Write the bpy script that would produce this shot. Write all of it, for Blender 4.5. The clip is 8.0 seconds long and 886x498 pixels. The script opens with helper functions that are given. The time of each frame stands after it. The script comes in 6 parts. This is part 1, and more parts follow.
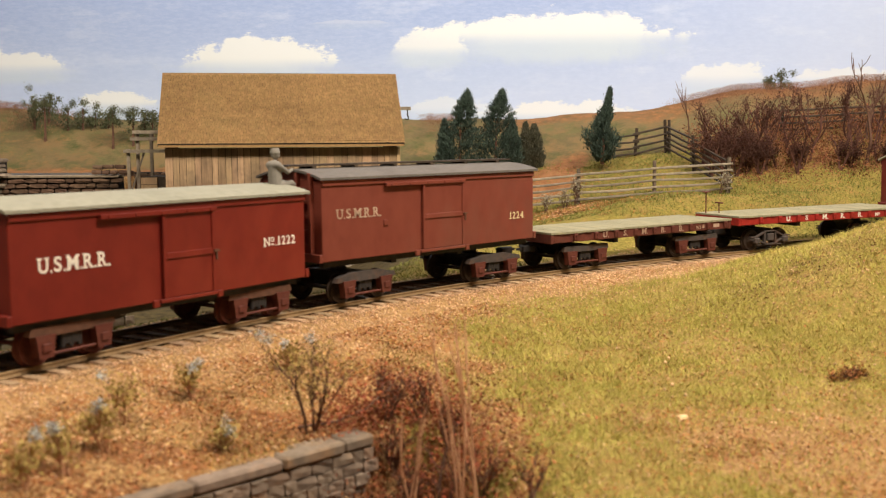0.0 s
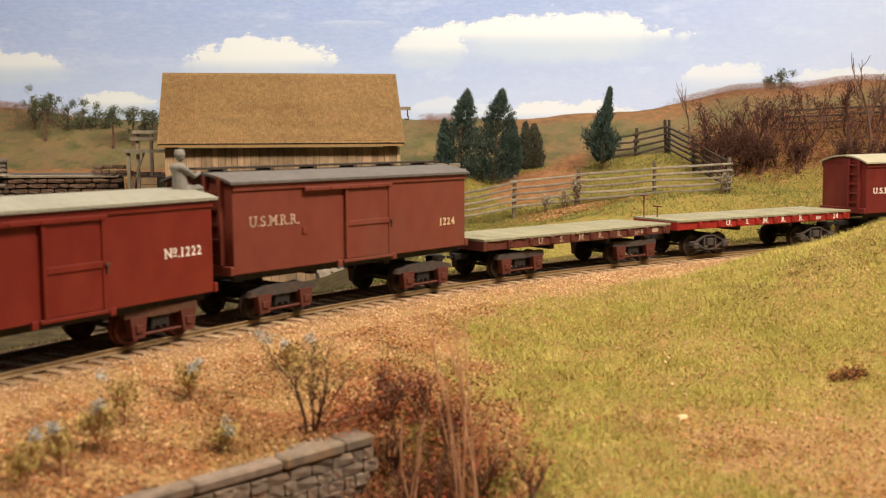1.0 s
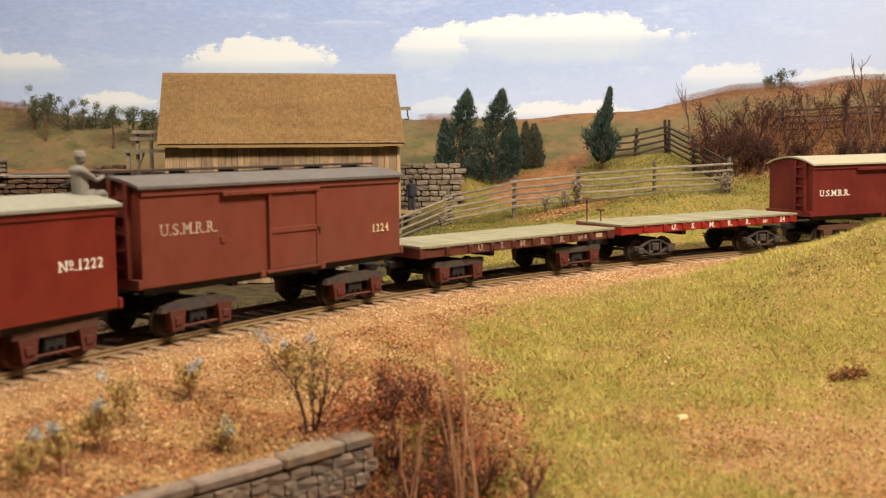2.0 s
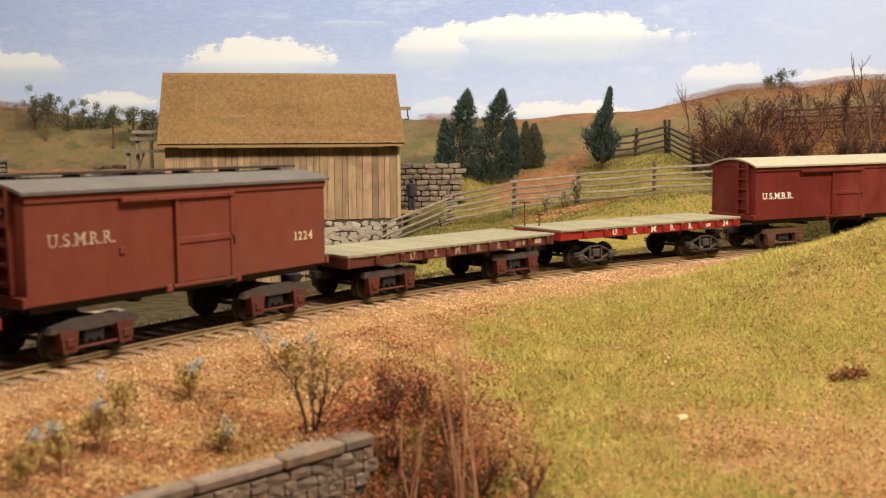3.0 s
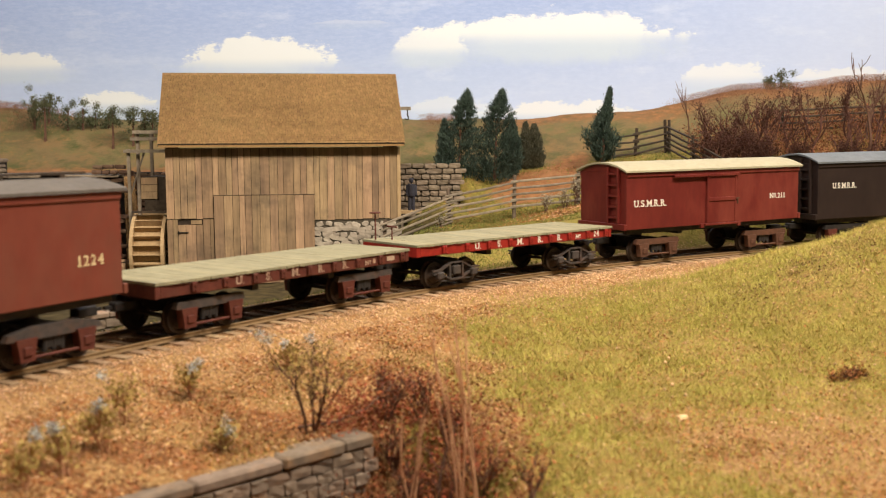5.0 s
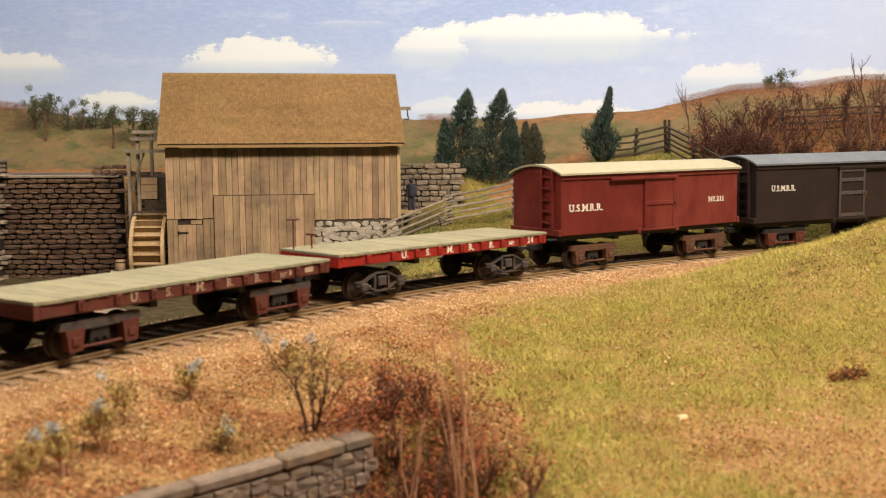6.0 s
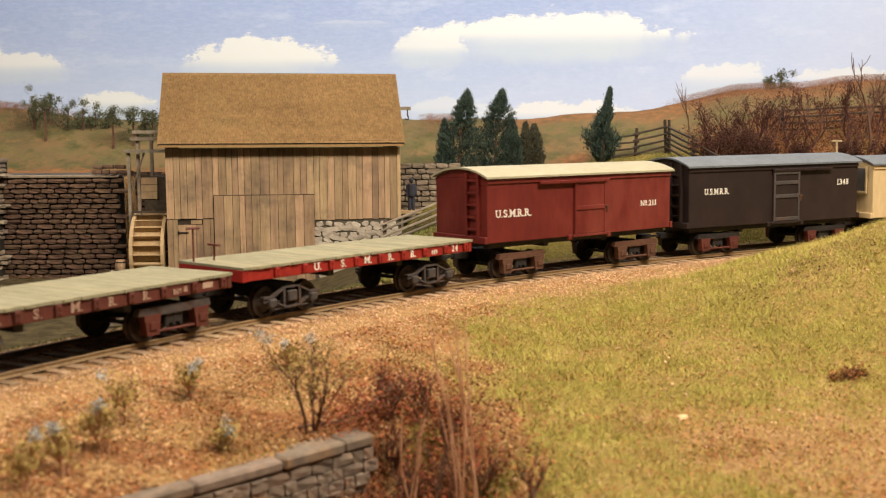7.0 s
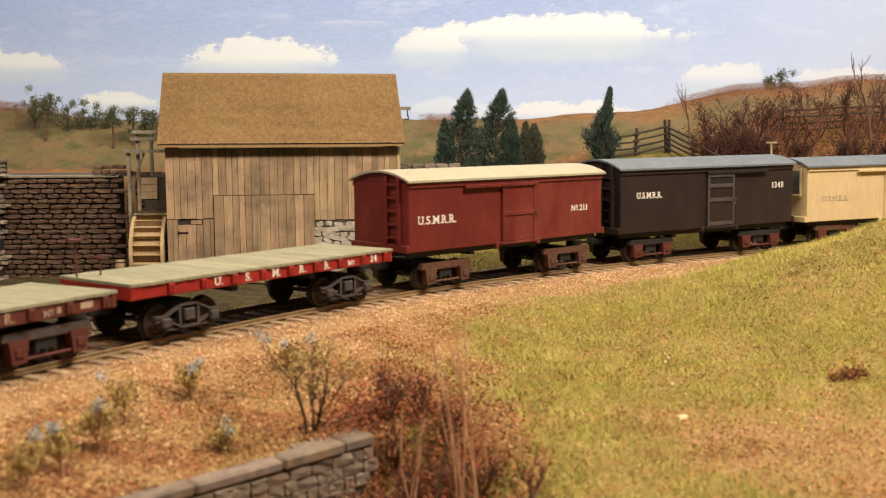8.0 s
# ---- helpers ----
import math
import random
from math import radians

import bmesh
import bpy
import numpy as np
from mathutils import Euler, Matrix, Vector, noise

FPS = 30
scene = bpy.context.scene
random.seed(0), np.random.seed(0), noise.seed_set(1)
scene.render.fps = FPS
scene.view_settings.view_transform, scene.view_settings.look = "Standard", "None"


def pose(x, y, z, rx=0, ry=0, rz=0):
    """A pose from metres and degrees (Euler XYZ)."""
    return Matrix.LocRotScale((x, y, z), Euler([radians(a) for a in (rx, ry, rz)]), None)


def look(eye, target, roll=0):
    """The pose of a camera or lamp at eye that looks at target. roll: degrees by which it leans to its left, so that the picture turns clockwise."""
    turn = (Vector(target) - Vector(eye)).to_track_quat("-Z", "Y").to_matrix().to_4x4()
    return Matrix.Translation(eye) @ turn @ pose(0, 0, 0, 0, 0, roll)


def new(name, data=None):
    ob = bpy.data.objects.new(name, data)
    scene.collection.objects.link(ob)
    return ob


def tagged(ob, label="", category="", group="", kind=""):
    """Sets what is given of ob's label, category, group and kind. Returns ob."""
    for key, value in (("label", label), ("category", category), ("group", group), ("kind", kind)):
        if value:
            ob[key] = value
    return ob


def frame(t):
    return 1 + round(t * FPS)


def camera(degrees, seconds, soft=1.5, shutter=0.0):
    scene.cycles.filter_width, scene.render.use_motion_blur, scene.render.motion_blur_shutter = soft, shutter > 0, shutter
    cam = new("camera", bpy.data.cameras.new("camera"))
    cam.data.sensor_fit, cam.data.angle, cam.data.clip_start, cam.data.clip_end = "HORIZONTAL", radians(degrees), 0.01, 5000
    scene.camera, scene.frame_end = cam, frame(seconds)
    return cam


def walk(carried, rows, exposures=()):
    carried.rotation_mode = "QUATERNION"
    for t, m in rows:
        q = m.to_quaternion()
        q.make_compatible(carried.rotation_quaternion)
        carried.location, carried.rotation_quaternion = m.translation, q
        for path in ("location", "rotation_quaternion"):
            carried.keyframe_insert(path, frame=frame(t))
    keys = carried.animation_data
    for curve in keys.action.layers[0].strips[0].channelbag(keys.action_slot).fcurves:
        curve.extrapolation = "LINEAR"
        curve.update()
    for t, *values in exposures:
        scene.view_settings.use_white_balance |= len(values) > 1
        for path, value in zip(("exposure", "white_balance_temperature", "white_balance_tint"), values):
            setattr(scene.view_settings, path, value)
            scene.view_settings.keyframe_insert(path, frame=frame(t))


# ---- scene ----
C = 0.01  # all lengths below are in centimetres of the layout, turned into metres by part() and at()
cam = camera(47.1, 8.0, soft=1.2, shutter=0.3)
EYE = Vector((0, 0, 8.87))
VIEW = look(EYE * C, (0, 1, 0.0887 - math.tan(0.1056)), -0.32)
walk(cam, [(0.0, VIEW), (8.0, VIEW)])
cam.data.dof.use_dof, cam.data.dof.focus_distance, cam.data.dof.aperture_fstop = True, 0.92, 22.0

# ---- light ----
world = bpy.data.worlds.new("world")
scene.world = world
world.use_nodes = True
world.node_tree.nodes["Background"].inputs[0].default_value = (1.0, 0.86, 0.7, 1)
world.node_tree.nodes["Background"].inputs[1].default_value = 0.05
scene.view_settings.exposure = 0.0


def area_lamp(name, eye, target, sx, sy, watts, colour):
    data = bpy.data.lights.new(name, "AREA")
    data.shape, data.size, data.size_y, data.energy, data.color = "RECTANGLE", sx * C, sy * C, watts, colour
    ob = new(name, data)
    ob.matrix_world = look(Vector(eye) * C, Vector(target) * C)
    return ob


LAMPS = [((-40, 14, 86), (-20, 80, 0), 60, 12, 8.6), ((46, 25, 86), (12, 80, 0), 60, 12, 19.8)]
for eye, target, sx, sy, watts in LAMPS:
    area_lamp("valance_lamp", eye, target, sx, sy, watts, (1.0, 0.87, 0.7))
area_lamp("valance_lamp", (14, 84, 88), (18, 131, 14), 150, 8, 5.0, (1.0, 0.95, 0.9))


# ---- helpers of this scene ----
def at(x, y, z, rz=0, rx=0, ry=0):
    return pose(x * C, y * C, z * C, rx, ry, rz)


def thing(name, m=None, label="", category="", group="", kind=""):
    ob = new(name)
    ob.empty_display_size = 0.02
    if m is not None:
        ob.matrix_basis = m
    return tagged(ob, label, category, group, kind)


def finish(name, mesh, material, parent=None, m=None, label="", smooth=False):
    if material is not None and not mesh.materials:
        mesh.materials.append(material)
    if smooth:
        mesh.polygons.foreach_set("use_smooth", [True] * len(mesh.polygons))
    ob = new(name, mesh)
    if parent is not None:
        ob.parent = parent
    if m is not None:
        ob.matrix_basis = m
    if label:
        ob["label"] = label
    return ob


def part(name, bm, material, parent=None, label="", m=None, smooth=False):
    bmesh.ops.scale(bm, vec=(C, C, C), verts=bm.verts)
    mesh = bpy.data.meshes.new(name)
    bm.to_mesh(mesh)
    bm.free()
    return finish(name, mesh, material, parent, m, label, smooth)


def raw_mesh(name, verts, faces, material, parent=None, m=None, label="", smooth=False):
    """verts in cm (n, 3); faces (k, 3) or (k, 4)."""
    mesh = bpy.data.meshes.new(name)
    verts, faces = np.asarray(verts, dtype=np.float32) * C, np.asarray(faces, dtype=np.int32)
    k = faces.shape[1]
    mesh.vertices.add(len(verts))
    mesh.vertices.foreach_set("co", verts.ravel())
    mesh.loops.add(faces.size)
    mesh.loops.foreach_set("vertex_index", faces.ravel())
    mesh.polygons.add(len(faces))
    mesh.polygons.foreach_set("loop_start", np.arange(0, faces.size, k, dtype=np.int32))
    mesh.update(calc_edges=True)
    return finish(name, mesh, material, parent, m, label, smooth)


def box(bm, x0, x1, y0, y1, z0, z1, bevel=0.0, m=None):
    vs = [bm.verts.new((x, y, z)) for x in (x0, x1) for y in (y0, y1) for z in (z0, z1)]
    fs = [bm.faces.new([vs[i] for i in q]) for q in ((0, 1, 3, 2), (4, 6, 7, 5), (0, 4, 5, 1), (2, 3, 7, 6), (0, 2, 6, 4), (1, 5, 7, 3))]
    if bevel:
        es = {e for f in fs for e in f.edges}
        res = bmesh.ops.bevel(bm, geom=list(es), offset=bevel, segments=1, affect="EDGES")
        vs = list({v for f in res["faces"] for v in f.verts} | {v for v in vs if v.is_valid})
    if m is not None:
        bmesh.ops.transform(bm, matrix=m, verts=vs)
    return vs


def rod(bm, p0, p1, r0, r1=None, n=8, caps=True):
    p0, p1 = Vector(p0), Vector(p1)
    r1 = r0 if r1 is None else r1
    q = (p1 - p0).to_track_quat("Z", "Y")
    rings = []
    for p, r in ((p0, r0), (p1, r1)):
        rings.append([bm.verts.new(p + q @ Vector((r * math.cos(2 * math.pi * i / n), r * math.sin(2 * math.pi * i / n), 0))) for i in range(n)])
    for i in range(n):
        bm.faces.new((rings[0][i], rings[0][(i + 1) % n], rings[1][(i + 1) % n], rings[1][i]))
    if caps:
        bm.faces.new(rings[0][::-1])
        bm.faces.new(rings[1])


def prism(bm, outline, y0, y1):
    """A slab whose outline lies in the xz plane, from y0 to y1."""
    a = [bm.verts.new((x, y0, z)) for x, z in outline]
    b = [bm.verts.new((x, y1, z)) for x, z in outline]
    n = len(a)
    for i in range(n):
        bm.faces.new((a[i], a[(i + 1) % n], b[(i + 1) % n], b[i]))
    bm.faces.new(a[::-1])
    bm.faces.new(b)
    bmesh.ops.recalc_face_normals(bm, faces=bm.faces)


def boxes(*rows, bevel=0.0):
    bm = bmesh.new()
    for r in rows:
        box(bm, *r, bevel=bevel)
    return bm


# ---- materials ----
def S(a, b, x):
    t = np.clip((np.asarray(x, dtype=float) - a) / (b - a), 0, 1)
    return t * t * (3 - 2 * t)


def material(name, dark, light, rough=0.7, metal=0.0, grain=60.0, broad=8.0, bump=0.25, stretch=(1, 1, 1), random_tint=0.0, island_tint=0.0, spec=0.3, wear=None, stain=None):
    """Two colours mixed by a broad and a fine noise; grain and broad in 1/cm * 10. random_tint: by object; island_tint: by loose piece. wear: a third colour in patches. stain: broad blotches that run over all pieces."""
    mat = bpy.data.materials.new(name)
    mat.use_nodes = True
    nt = mat.node_tree
    N, K = nt.nodes, nt.links
    bsdf = N["Principled BSDF"]
    tc = N.new("ShaderNodeTexCoord")
    mp = N.new("ShaderNodeMapping")
    mp.inputs["Scale"].default_value = stretch
    K.new(tc.outputs["Object"], mp.inputs["Vector"])
    vec = mp.outputs["Vector"]
    if random_tint:
        info = N.new("ShaderNodeObjectInfo")
        add = N.new("ShaderNodeVectorMath")
        add.operation = "MULTIPLY_ADD"
        add.inputs[1].default_value = (3.7, 5.1, 7.3)
        K.new(info.outputs["Random"], add.inputs[0])
        K.new(vec, add.inputs[2])
        vec = add.outputs[0]

    def tex(scale, detail, rgh=0.6):
        t = N.new("ShaderNodeTexNoise")
        t.inputs["Scale"].default_value, t.inputs["Detail"].default_value, t.inputs["Roughness"].default_value = scale, detail, rgh
        K.new(vec, t.inputs["Vector"])
        return t.outputs["Fac"]

    def math_node(op, a, b):
        n = N.new("ShaderNodeMath")
        n.operation = op
        for i, v in enumerate((a, b)):
            if isinstance(v, (int, float)):
                n.inputs[i].default_value = v
            else:
                K.new(v, n.inputs[i])
        return n.outputs[0]

    fine, wide = tex(grain * 10, 4), tex(broad * 10, 5)
    f = math_node("ADD", math_node("MULTIPLY", fine, 0.55), math_node("MULTIPLY", wide, 0.45))
    ramp = N.new("ShaderNodeMapRange")
    ramp.inputs["From Min"].default_value, ramp.inputs["From Max"].default_value = 0.33, 0.67
    K.new(f, ramp.inputs["Value"])
    mix = N.new("ShaderNodeMix")
    mix.data_type = "RGBA"
    mix.inputs["A"].default_value, mix.inputs["B"].default_value = (*dark, 1), (*light, 1)
    K.new(ramp.outputs[0], mix.inputs["Factor"])
    colour = mix.outputs["Result"]
    if wear is not None:
        t = tex(broad * 5, 6, 0.7)
        r = N.new("ShaderNodeMapRange")
        r.inputs["From Min"].default_value, r.inputs["From Max"].default_value, r.inputs["To Max"].default_value = 0.52, 0.7, 0.75
        K.new(t, r.inputs["Value"])
        m2 = N.new("ShaderNodeMix")
        m2.data_type = "RGBA"
        K.new(r.outputs[0], m2.inputs["Factor"])
        K.new(colour, m2.inputs["A"])
        m2.inputs["B"].default_value = (*wear, 1)
        colour = m2.outputs["Result"]
    if stain is not None:
        t = N.new("ShaderNodeTexNoise")
        t.inputs["Scale"].default_value, t.inputs["Detail"].default_value, t.inputs["Roughness"].default_value = 26.0, 7, 0.68
        K.new(N.new("ShaderNodeNewGeometry").outputs["Position"], t.inputs["Vector"])
        r = N.new("ShaderNodeMapRange")
        r.inputs["From Min"].default_value, r.inputs["From Max"].default_value, r.inputs["To Max"].default_value = 0.46, 0.7, 0.8
        K.new(t.outputs["Fac"], r.inputs["Value"])
        m3 = N.new("ShaderNodeMix")
        m3.data_type = "RGBA"
        K.new(r.outputs[0], m3.inputs["Factor"])
        K.new(colour, m3.inputs["A"])
        m3.inputs["B"].default_value = (*stain, 1)
        colour = m3.outputs["Result"]
    tint = random_tint or island_tint
    if tint:
        if random_tint:
            src = info.outputs["Random"]
        else:
            src = N.new("ShaderNodeNewGeometry").outputs["Random Per Island"]
        hsv = N.new("ShaderNodeHueSaturation")
        val = math_node("ADD", math_node("MULTIPLY", src, 2 * tint), 1 - tint)
        K.new(val, hsv.inputs["Value"])
        hue = math_node("ADD", math_node("MULTIPLY", math_node("FRACT", math_node("MULTIPLY", src, 7.31), 0), 0.06 * tint), 0.5 - 0.03 * tint)
        K.new(hue, hsv.inputs["Hue"])
        K.new(colour, hsv.inputs["Color"])
        colour = hsv.outputs["Color"]
    K.new(colour, bsdf.inputs["Base Color"])
    bsdf.inputs["Roughness"].default_value, bsdf.inputs["Metallic"].default_value = rough, metal
    bsdf.inputs["Specular IOR Level"].default_value = spec
    if bump:
        b = N.new("ShaderNodeBump")
        b.inputs["Strength"].default_value, b.inputs["Distance"].default_value = bump, 0.0006
        K.new(f, b.inputs["Height"])
        K.new(b.outputs["Normal"], bsdf.inputs["Normal"])
    return mat


M = {
    "car_red": material("car_red", (0.115, 0.0115, 0.0075), (0.165, 0.0185, 0.011), 0.45, grain=12, broad=1.6, bump=0.05, stretch=(1, 1, 0.7), wear=(0.19, 0.03, 0.017)),
    "car_brown": material("car_brown", (0.14, 0.0305, 0.0185), (0.185, 0.045, 0.0285), 0.55, grain=12, broad=1.4, bump=0.05, stretch=(1, 1, 0.6), wear=(0.125, 0.058, 0.039)),
    "car_maroon": material("car_maroon", (0.095, 0.0115, 0.01), (0.15, 0.021, 0.016), 0.5, grain=14, broad=2.0, bump=0.05, stretch=(1.3, 1.3, 0.5), wear=(0.21, 0.05, 0.034)),
    "car_black": material("car_black", (0.017, 0.01, 0.0095), (0.027, 0.0165, 0.0145), 0.55, grain=14, broad=3, bump=0.06, stretch=(1, 1, 0.6), wear=(0.036, 0.022, 0.017)),
    "car_cream": material("car_cream", (0.52, 0.38, 0.2), (0.64, 0.49, 0.28), 0.6, grain=30, broad=5, bump=0.1, stretch=(1.6, 1.6, 0.35)),
    "bright_red": material("bright_red", (0.22, 0.014, 0.011), (0.33, 0.026, 0.018), 0.5, grain=30, broad=6, bump=0.1, wear=(0.14, 0.02, 0.014)),
    "rust_red": material("rust_red", (0.075, 0.019, 0.013), (0.13, 0.034, 0.022), 0.65, grain=40, broad=10, bump=0.2, wear=(0.065, 0.03, 0.022)),
    "roof_canvas": material("roof_canvas", (0.195, 0.19, 0.148), (0.28, 0.272, 0.22), 0.8, grain=25, broad=2, bump=0.1, wear=(0.21, 0.185, 0.135)),
    "roof_grey": material("roof_grey", (0.085, 0.075, 0.068), (0.135, 0.12, 0.11), 0.75, grain=30, broad=3, bump=0.1),
    "roof_slate": material("roof_slate", (0.1, 0.11, 0.125), (0.16, 0.175, 0.195), 0.7, grain=30, broad=4, bump=0.1),
    "roof_cream": material("roof_cream", (0.3, 0.27, 0.185), (0.39, 0.355, 0.255), 0.8, grain=25, broad=3, bump=0.1, wear=(0.33, 0.31, 0.2)),
    "deck": material("deck", (0.185, 0.17, 0.105), (0.315, 0.29, 0.19), 0.85, grain=30, broad=1.6, bump=0.2, stretch=(1.2, 0.35, 1), random_tint=0.05, wear=(0.36, 0.31, 0.185)),
    "truck_black": material("truck_black", (0.012, 0.011, 0.011), (0.035, 0.03, 0.029), 0.6, grain=50, broad=12, bump=0.2),
    "truck_grey": material("truck_grey", (0.04, 0.035, 0.034), (0.085, 0.07, 0.065), 0.6, grain=50, broad=12, bump=0.2, wear=(0.1, 0.05, 0.03)),
    "truck_brown": material("truck_brown", (0.07, 0.032, 0.02), (0.13, 0.06, 0.036), 0.7, grain=50, broad=12, bump=0.2),
    "wheel_iron": material("wheel_iron", (0.03, 0.022, 0.018), (0.07, 0.05, 0.04), 0.5, 0.4, grain=50, broad=12, bump=0.2),
    "white_paint": material("white_paint", (0.62, 0.58, 0.5), (0.78, 0.74, 0.66), 0.7, grain=60, broad=20, bump=0.0),
    "worn_paint": material("worn_paint", (0.24, 0.13, 0.085), (0.54, 0.42, 0.32), 0.7, grain=18, broad=9, bump=0.0),
    "yellow_paint": material("yellow_paint", (0.48, 0.38, 0.2), (0.68, 0.56, 0.34), 0.7, grain=40, broad=20, bump=0.0),
    "grey_paint": material("grey_paint", (0.25, 0.22, 0.17), (0.4, 0.34, 0.25), 0.7, grain=30, broad=12, bump=0.0),
    "rail": material("rail", (0.17, 0.105, 0.05), (0.3, 0.2, 0.1), 0.55, 0.15, grain=60, broad=10, bump=0.1),
    "tie": material("tie", (0.22, 0.135, 0.076), (0.45, 0.31, 0.19), 0.85, grain=40, broad=10, bump=0.4, stretch=(0.3, 2, 2), random_tint=0.25),
    "board": material("board", (0.225, 0.152, 0.088), (0.44, 0.295, 0.17), 0.85, grain=22, broad=5, bump=0.35, stretch=(2.6, 2.6, 0.2), random_tint=0.26, wear=(0.22, 0.155, 0.1), stain=(0.1, 0.075, 0.054)),
    "shingle": material("shingle", (0.19, 0.112, 0.045), (0.33, 0.195, 0.078), 0.85, grain=30, broad=1.2, bump=0.2, island_tint=0.13, wear=(0.19, 0.135, 0.055)),
    "pale_wood": material("pale_wood", (0.33, 0.22, 0.11), (0.48, 0.34, 0.19), 0.8, grain=30, broad=8, bump=0.2, stretch=(2, 2, 0.4)),
    "grey_wood": material("grey_wood", (0.14, 0.112, 0.085), (0.3, 0.25, 0.185), 0.85, grain=30, broad=8, bump=0.3, random_tint=0.25),
    "post_wood": material("post_wood", (0.075, 0.055, 0.04), (0.17, 0.13, 0.095), 0.85, grain=30, broad=8, bump=0.3, random_tint=0.25),
    "dark_wood": material("dark_wood", (0.03, 0.021, 0.014), (0.075, 0.053, 0.036), 0.85, grain=30, broad=8, bump=0.3, random_tint=0.25),
    "wall_stone": material("wall_stone", (0.058, 0.033, 0.022), (0.155, 0.095, 0.06), 0.9, grain=25, broad=8, bump=0.6, random_tint=0.25, stain=(0.05, 0.024, 0.018)),
    "pale_stone": material("pale_stone", (0.26, 0.22, 0.175), (0.42, 0.365, 0.29), 0.9, grain=25, broad=8, bump=0.5, random_tint=0.14),
    "cut_stone": material("cut_stone", (0.12, 0.09, 0.068), (0.26, 0.2, 0.155), 0.9, grain=25, broad=8, bump=0.6, random_tint=0.2, wear=(0.27, 0.15, 0.075)),
    "mortar": material("mortar", (0.012, 0.01, 0.008), (0.03, 0.023, 0.017), 0.95, grain=25, broad=8, bump=0.6),
    "stone_joint": material("stone_joint", (0.06, 0.05, 0.036), (0.11, 0.092, 0.068), 0.95, grain=25, broad=8, bump=0.4),
    "pale_mortar": material("pale_mortar", (0.12, 0.1, 0.075), (0.19, 0.16, 0.12), 0.95, grain=25, broad=8, bump=0.4),
    "cedar": material("cedar", (0.02, 0.036, 0.027), (0.062, 0.088, 0.066), 0.9, grain=12, broad=4, bump=0.0, island_tint=0.5),
    "pale_cedar": material("pale_cedar", (0.05, 0.05, 0.03), (0.1, 0.095, 0.06), 0.9, grain=12, broad=4, bump=0.0, island_tint=0.35),
    "pond": material("pond", (0.05, 0.05, 0.055), (0.1, 0.09, 0.085), 0.35, grain=6, broad=2, bump=0.05),
    "far_leaf": material("far_leaf", (0.06, 0.07, 0.035), (0.13, 0.135, 0.068), 0.9, grain=12, broad=4, bump=0.0, island_tint=0.35),
    "bark": material("bark", (0.065, 0.033, 0.022), (0.16, 0.082, 0.053), 0.9, grain=30, broad=8, bump=0.3),
    "twig": material("twig", (0.4, 0.2, 0.11), (0.62, 0.36, 0.21), 0.85, grain=30, broad=8, bump=0.2),
    "brush": material("brush", (0.035, 0.014, 0.01), (0.095, 0.036, 0.022), 0.9, grain=20, broad=6, bump=0.0, island_tint=0.4),
    "dry_leaf": material("dry_leaf", (0.17, 0.055, 0.022), (0.4, 0.15, 0.055), 0.9, grain=20, broad=5, bump=0.0, island_tint=0.4),
    "olive_leaf": material("olive_leaf", (0.24, 0.165, 0.045), (0.46, 0.34, 0.11), 0.9, grain=20, broad=5, bump=0.0, island_tint=0.35),
    "pale_bloom": material("pale_bloom", (0.3, 0.32, 0.33), (0.5, 0.52, 0.52), 0.9, grain=20, broad=5, bump=0.0, island_tint=0.2),
    "grass": material("grass", (0.27, 0.245, 0.045), (0.54, 0.475, 0.125), 0.9, grain=6, broad=1.6, bump=0.0, island_tint=0.25, wear=(0.38, 0.27, 0.1)),
    "pasture": material("pasture", (0.09, 0.1, 0.02), (0.23, 0.23, 0.055), 0.9, grain=10, broad=3, bump=0.0, island_tint=0.3, wear=(0.22, 0.17, 0.06)),
    "bank_leaf": material("bank_leaf", (0.1, 0.038, 0.018), (0.32, 0.135, 0.058), 0.9, grain=10, broad=3, bump=0.0, island_tint=0.5),
    "dry_bloom": material("dry_bloom", (0.2, 0.17, 0.11), (0.36, 0.32, 0.24), 0.9, grain=20, broad=5, bump=0.0, island_tint=0.3),
    "dead_leaf": material("dead_leaf", (0.09, 0.05, 0.022), (0.24, 0.14, 0.06), 0.9, grain=10, broad=4, bump=0.0, island_tint=0.5),
    "moss": material("moss", (0.17, 0.12, 0.03), (0.36, 0.25, 0.07), 0.9, grain=10, broad=3, bump=0.0, island_tint=0.35),
    "ridge_leaf": material("ridge_leaf", (0.17, 0.08, 0.045), (0.34, 0.175, 0.1), 0.9, grain=8, broad=3, bump=0.0, island_tint=0.4),
    "red_twig": material("red_twig", (0.05, 0.02, 0.015), (0.13, 0.055, 0.037), 0.9, grain=20, broad=6, bump=0.2),
    "hollow_leaf": material("hollow_leaf", (0.12, 0.03, 0.013), (0.31, 0.09, 0.032), 0.9, grain=10, broad=4, bump=0.0, island_tint=0.5),
    "light_wall_stone": material("light_wall_stone", (0.13, 0.098, 0.07), (0.29, 0.23, 0.17), 0.9, grain=25, broad=8, bump=0.6, random_tint=0.2),
    "straw": material("straw", (0.34, 0.21, 0.088), (0.6, 0.4, 0.18), 0.9, grain=8, broad=1.5, bump=0.0, island_tint=0.4),
    "chips": material("chips", (0.37, 0.215, 0.115), (0.7, 0.465, 0.28), 0.9, grain=8, broad=3, bump=0.0, island_tint=0.45),
    "litter": material("litter", (0.2, 0.07, 0.022), (0.44, 0.19, 0.065), 0.9, grain=8, broad=3, bump=0.0, island_tint=0.45),
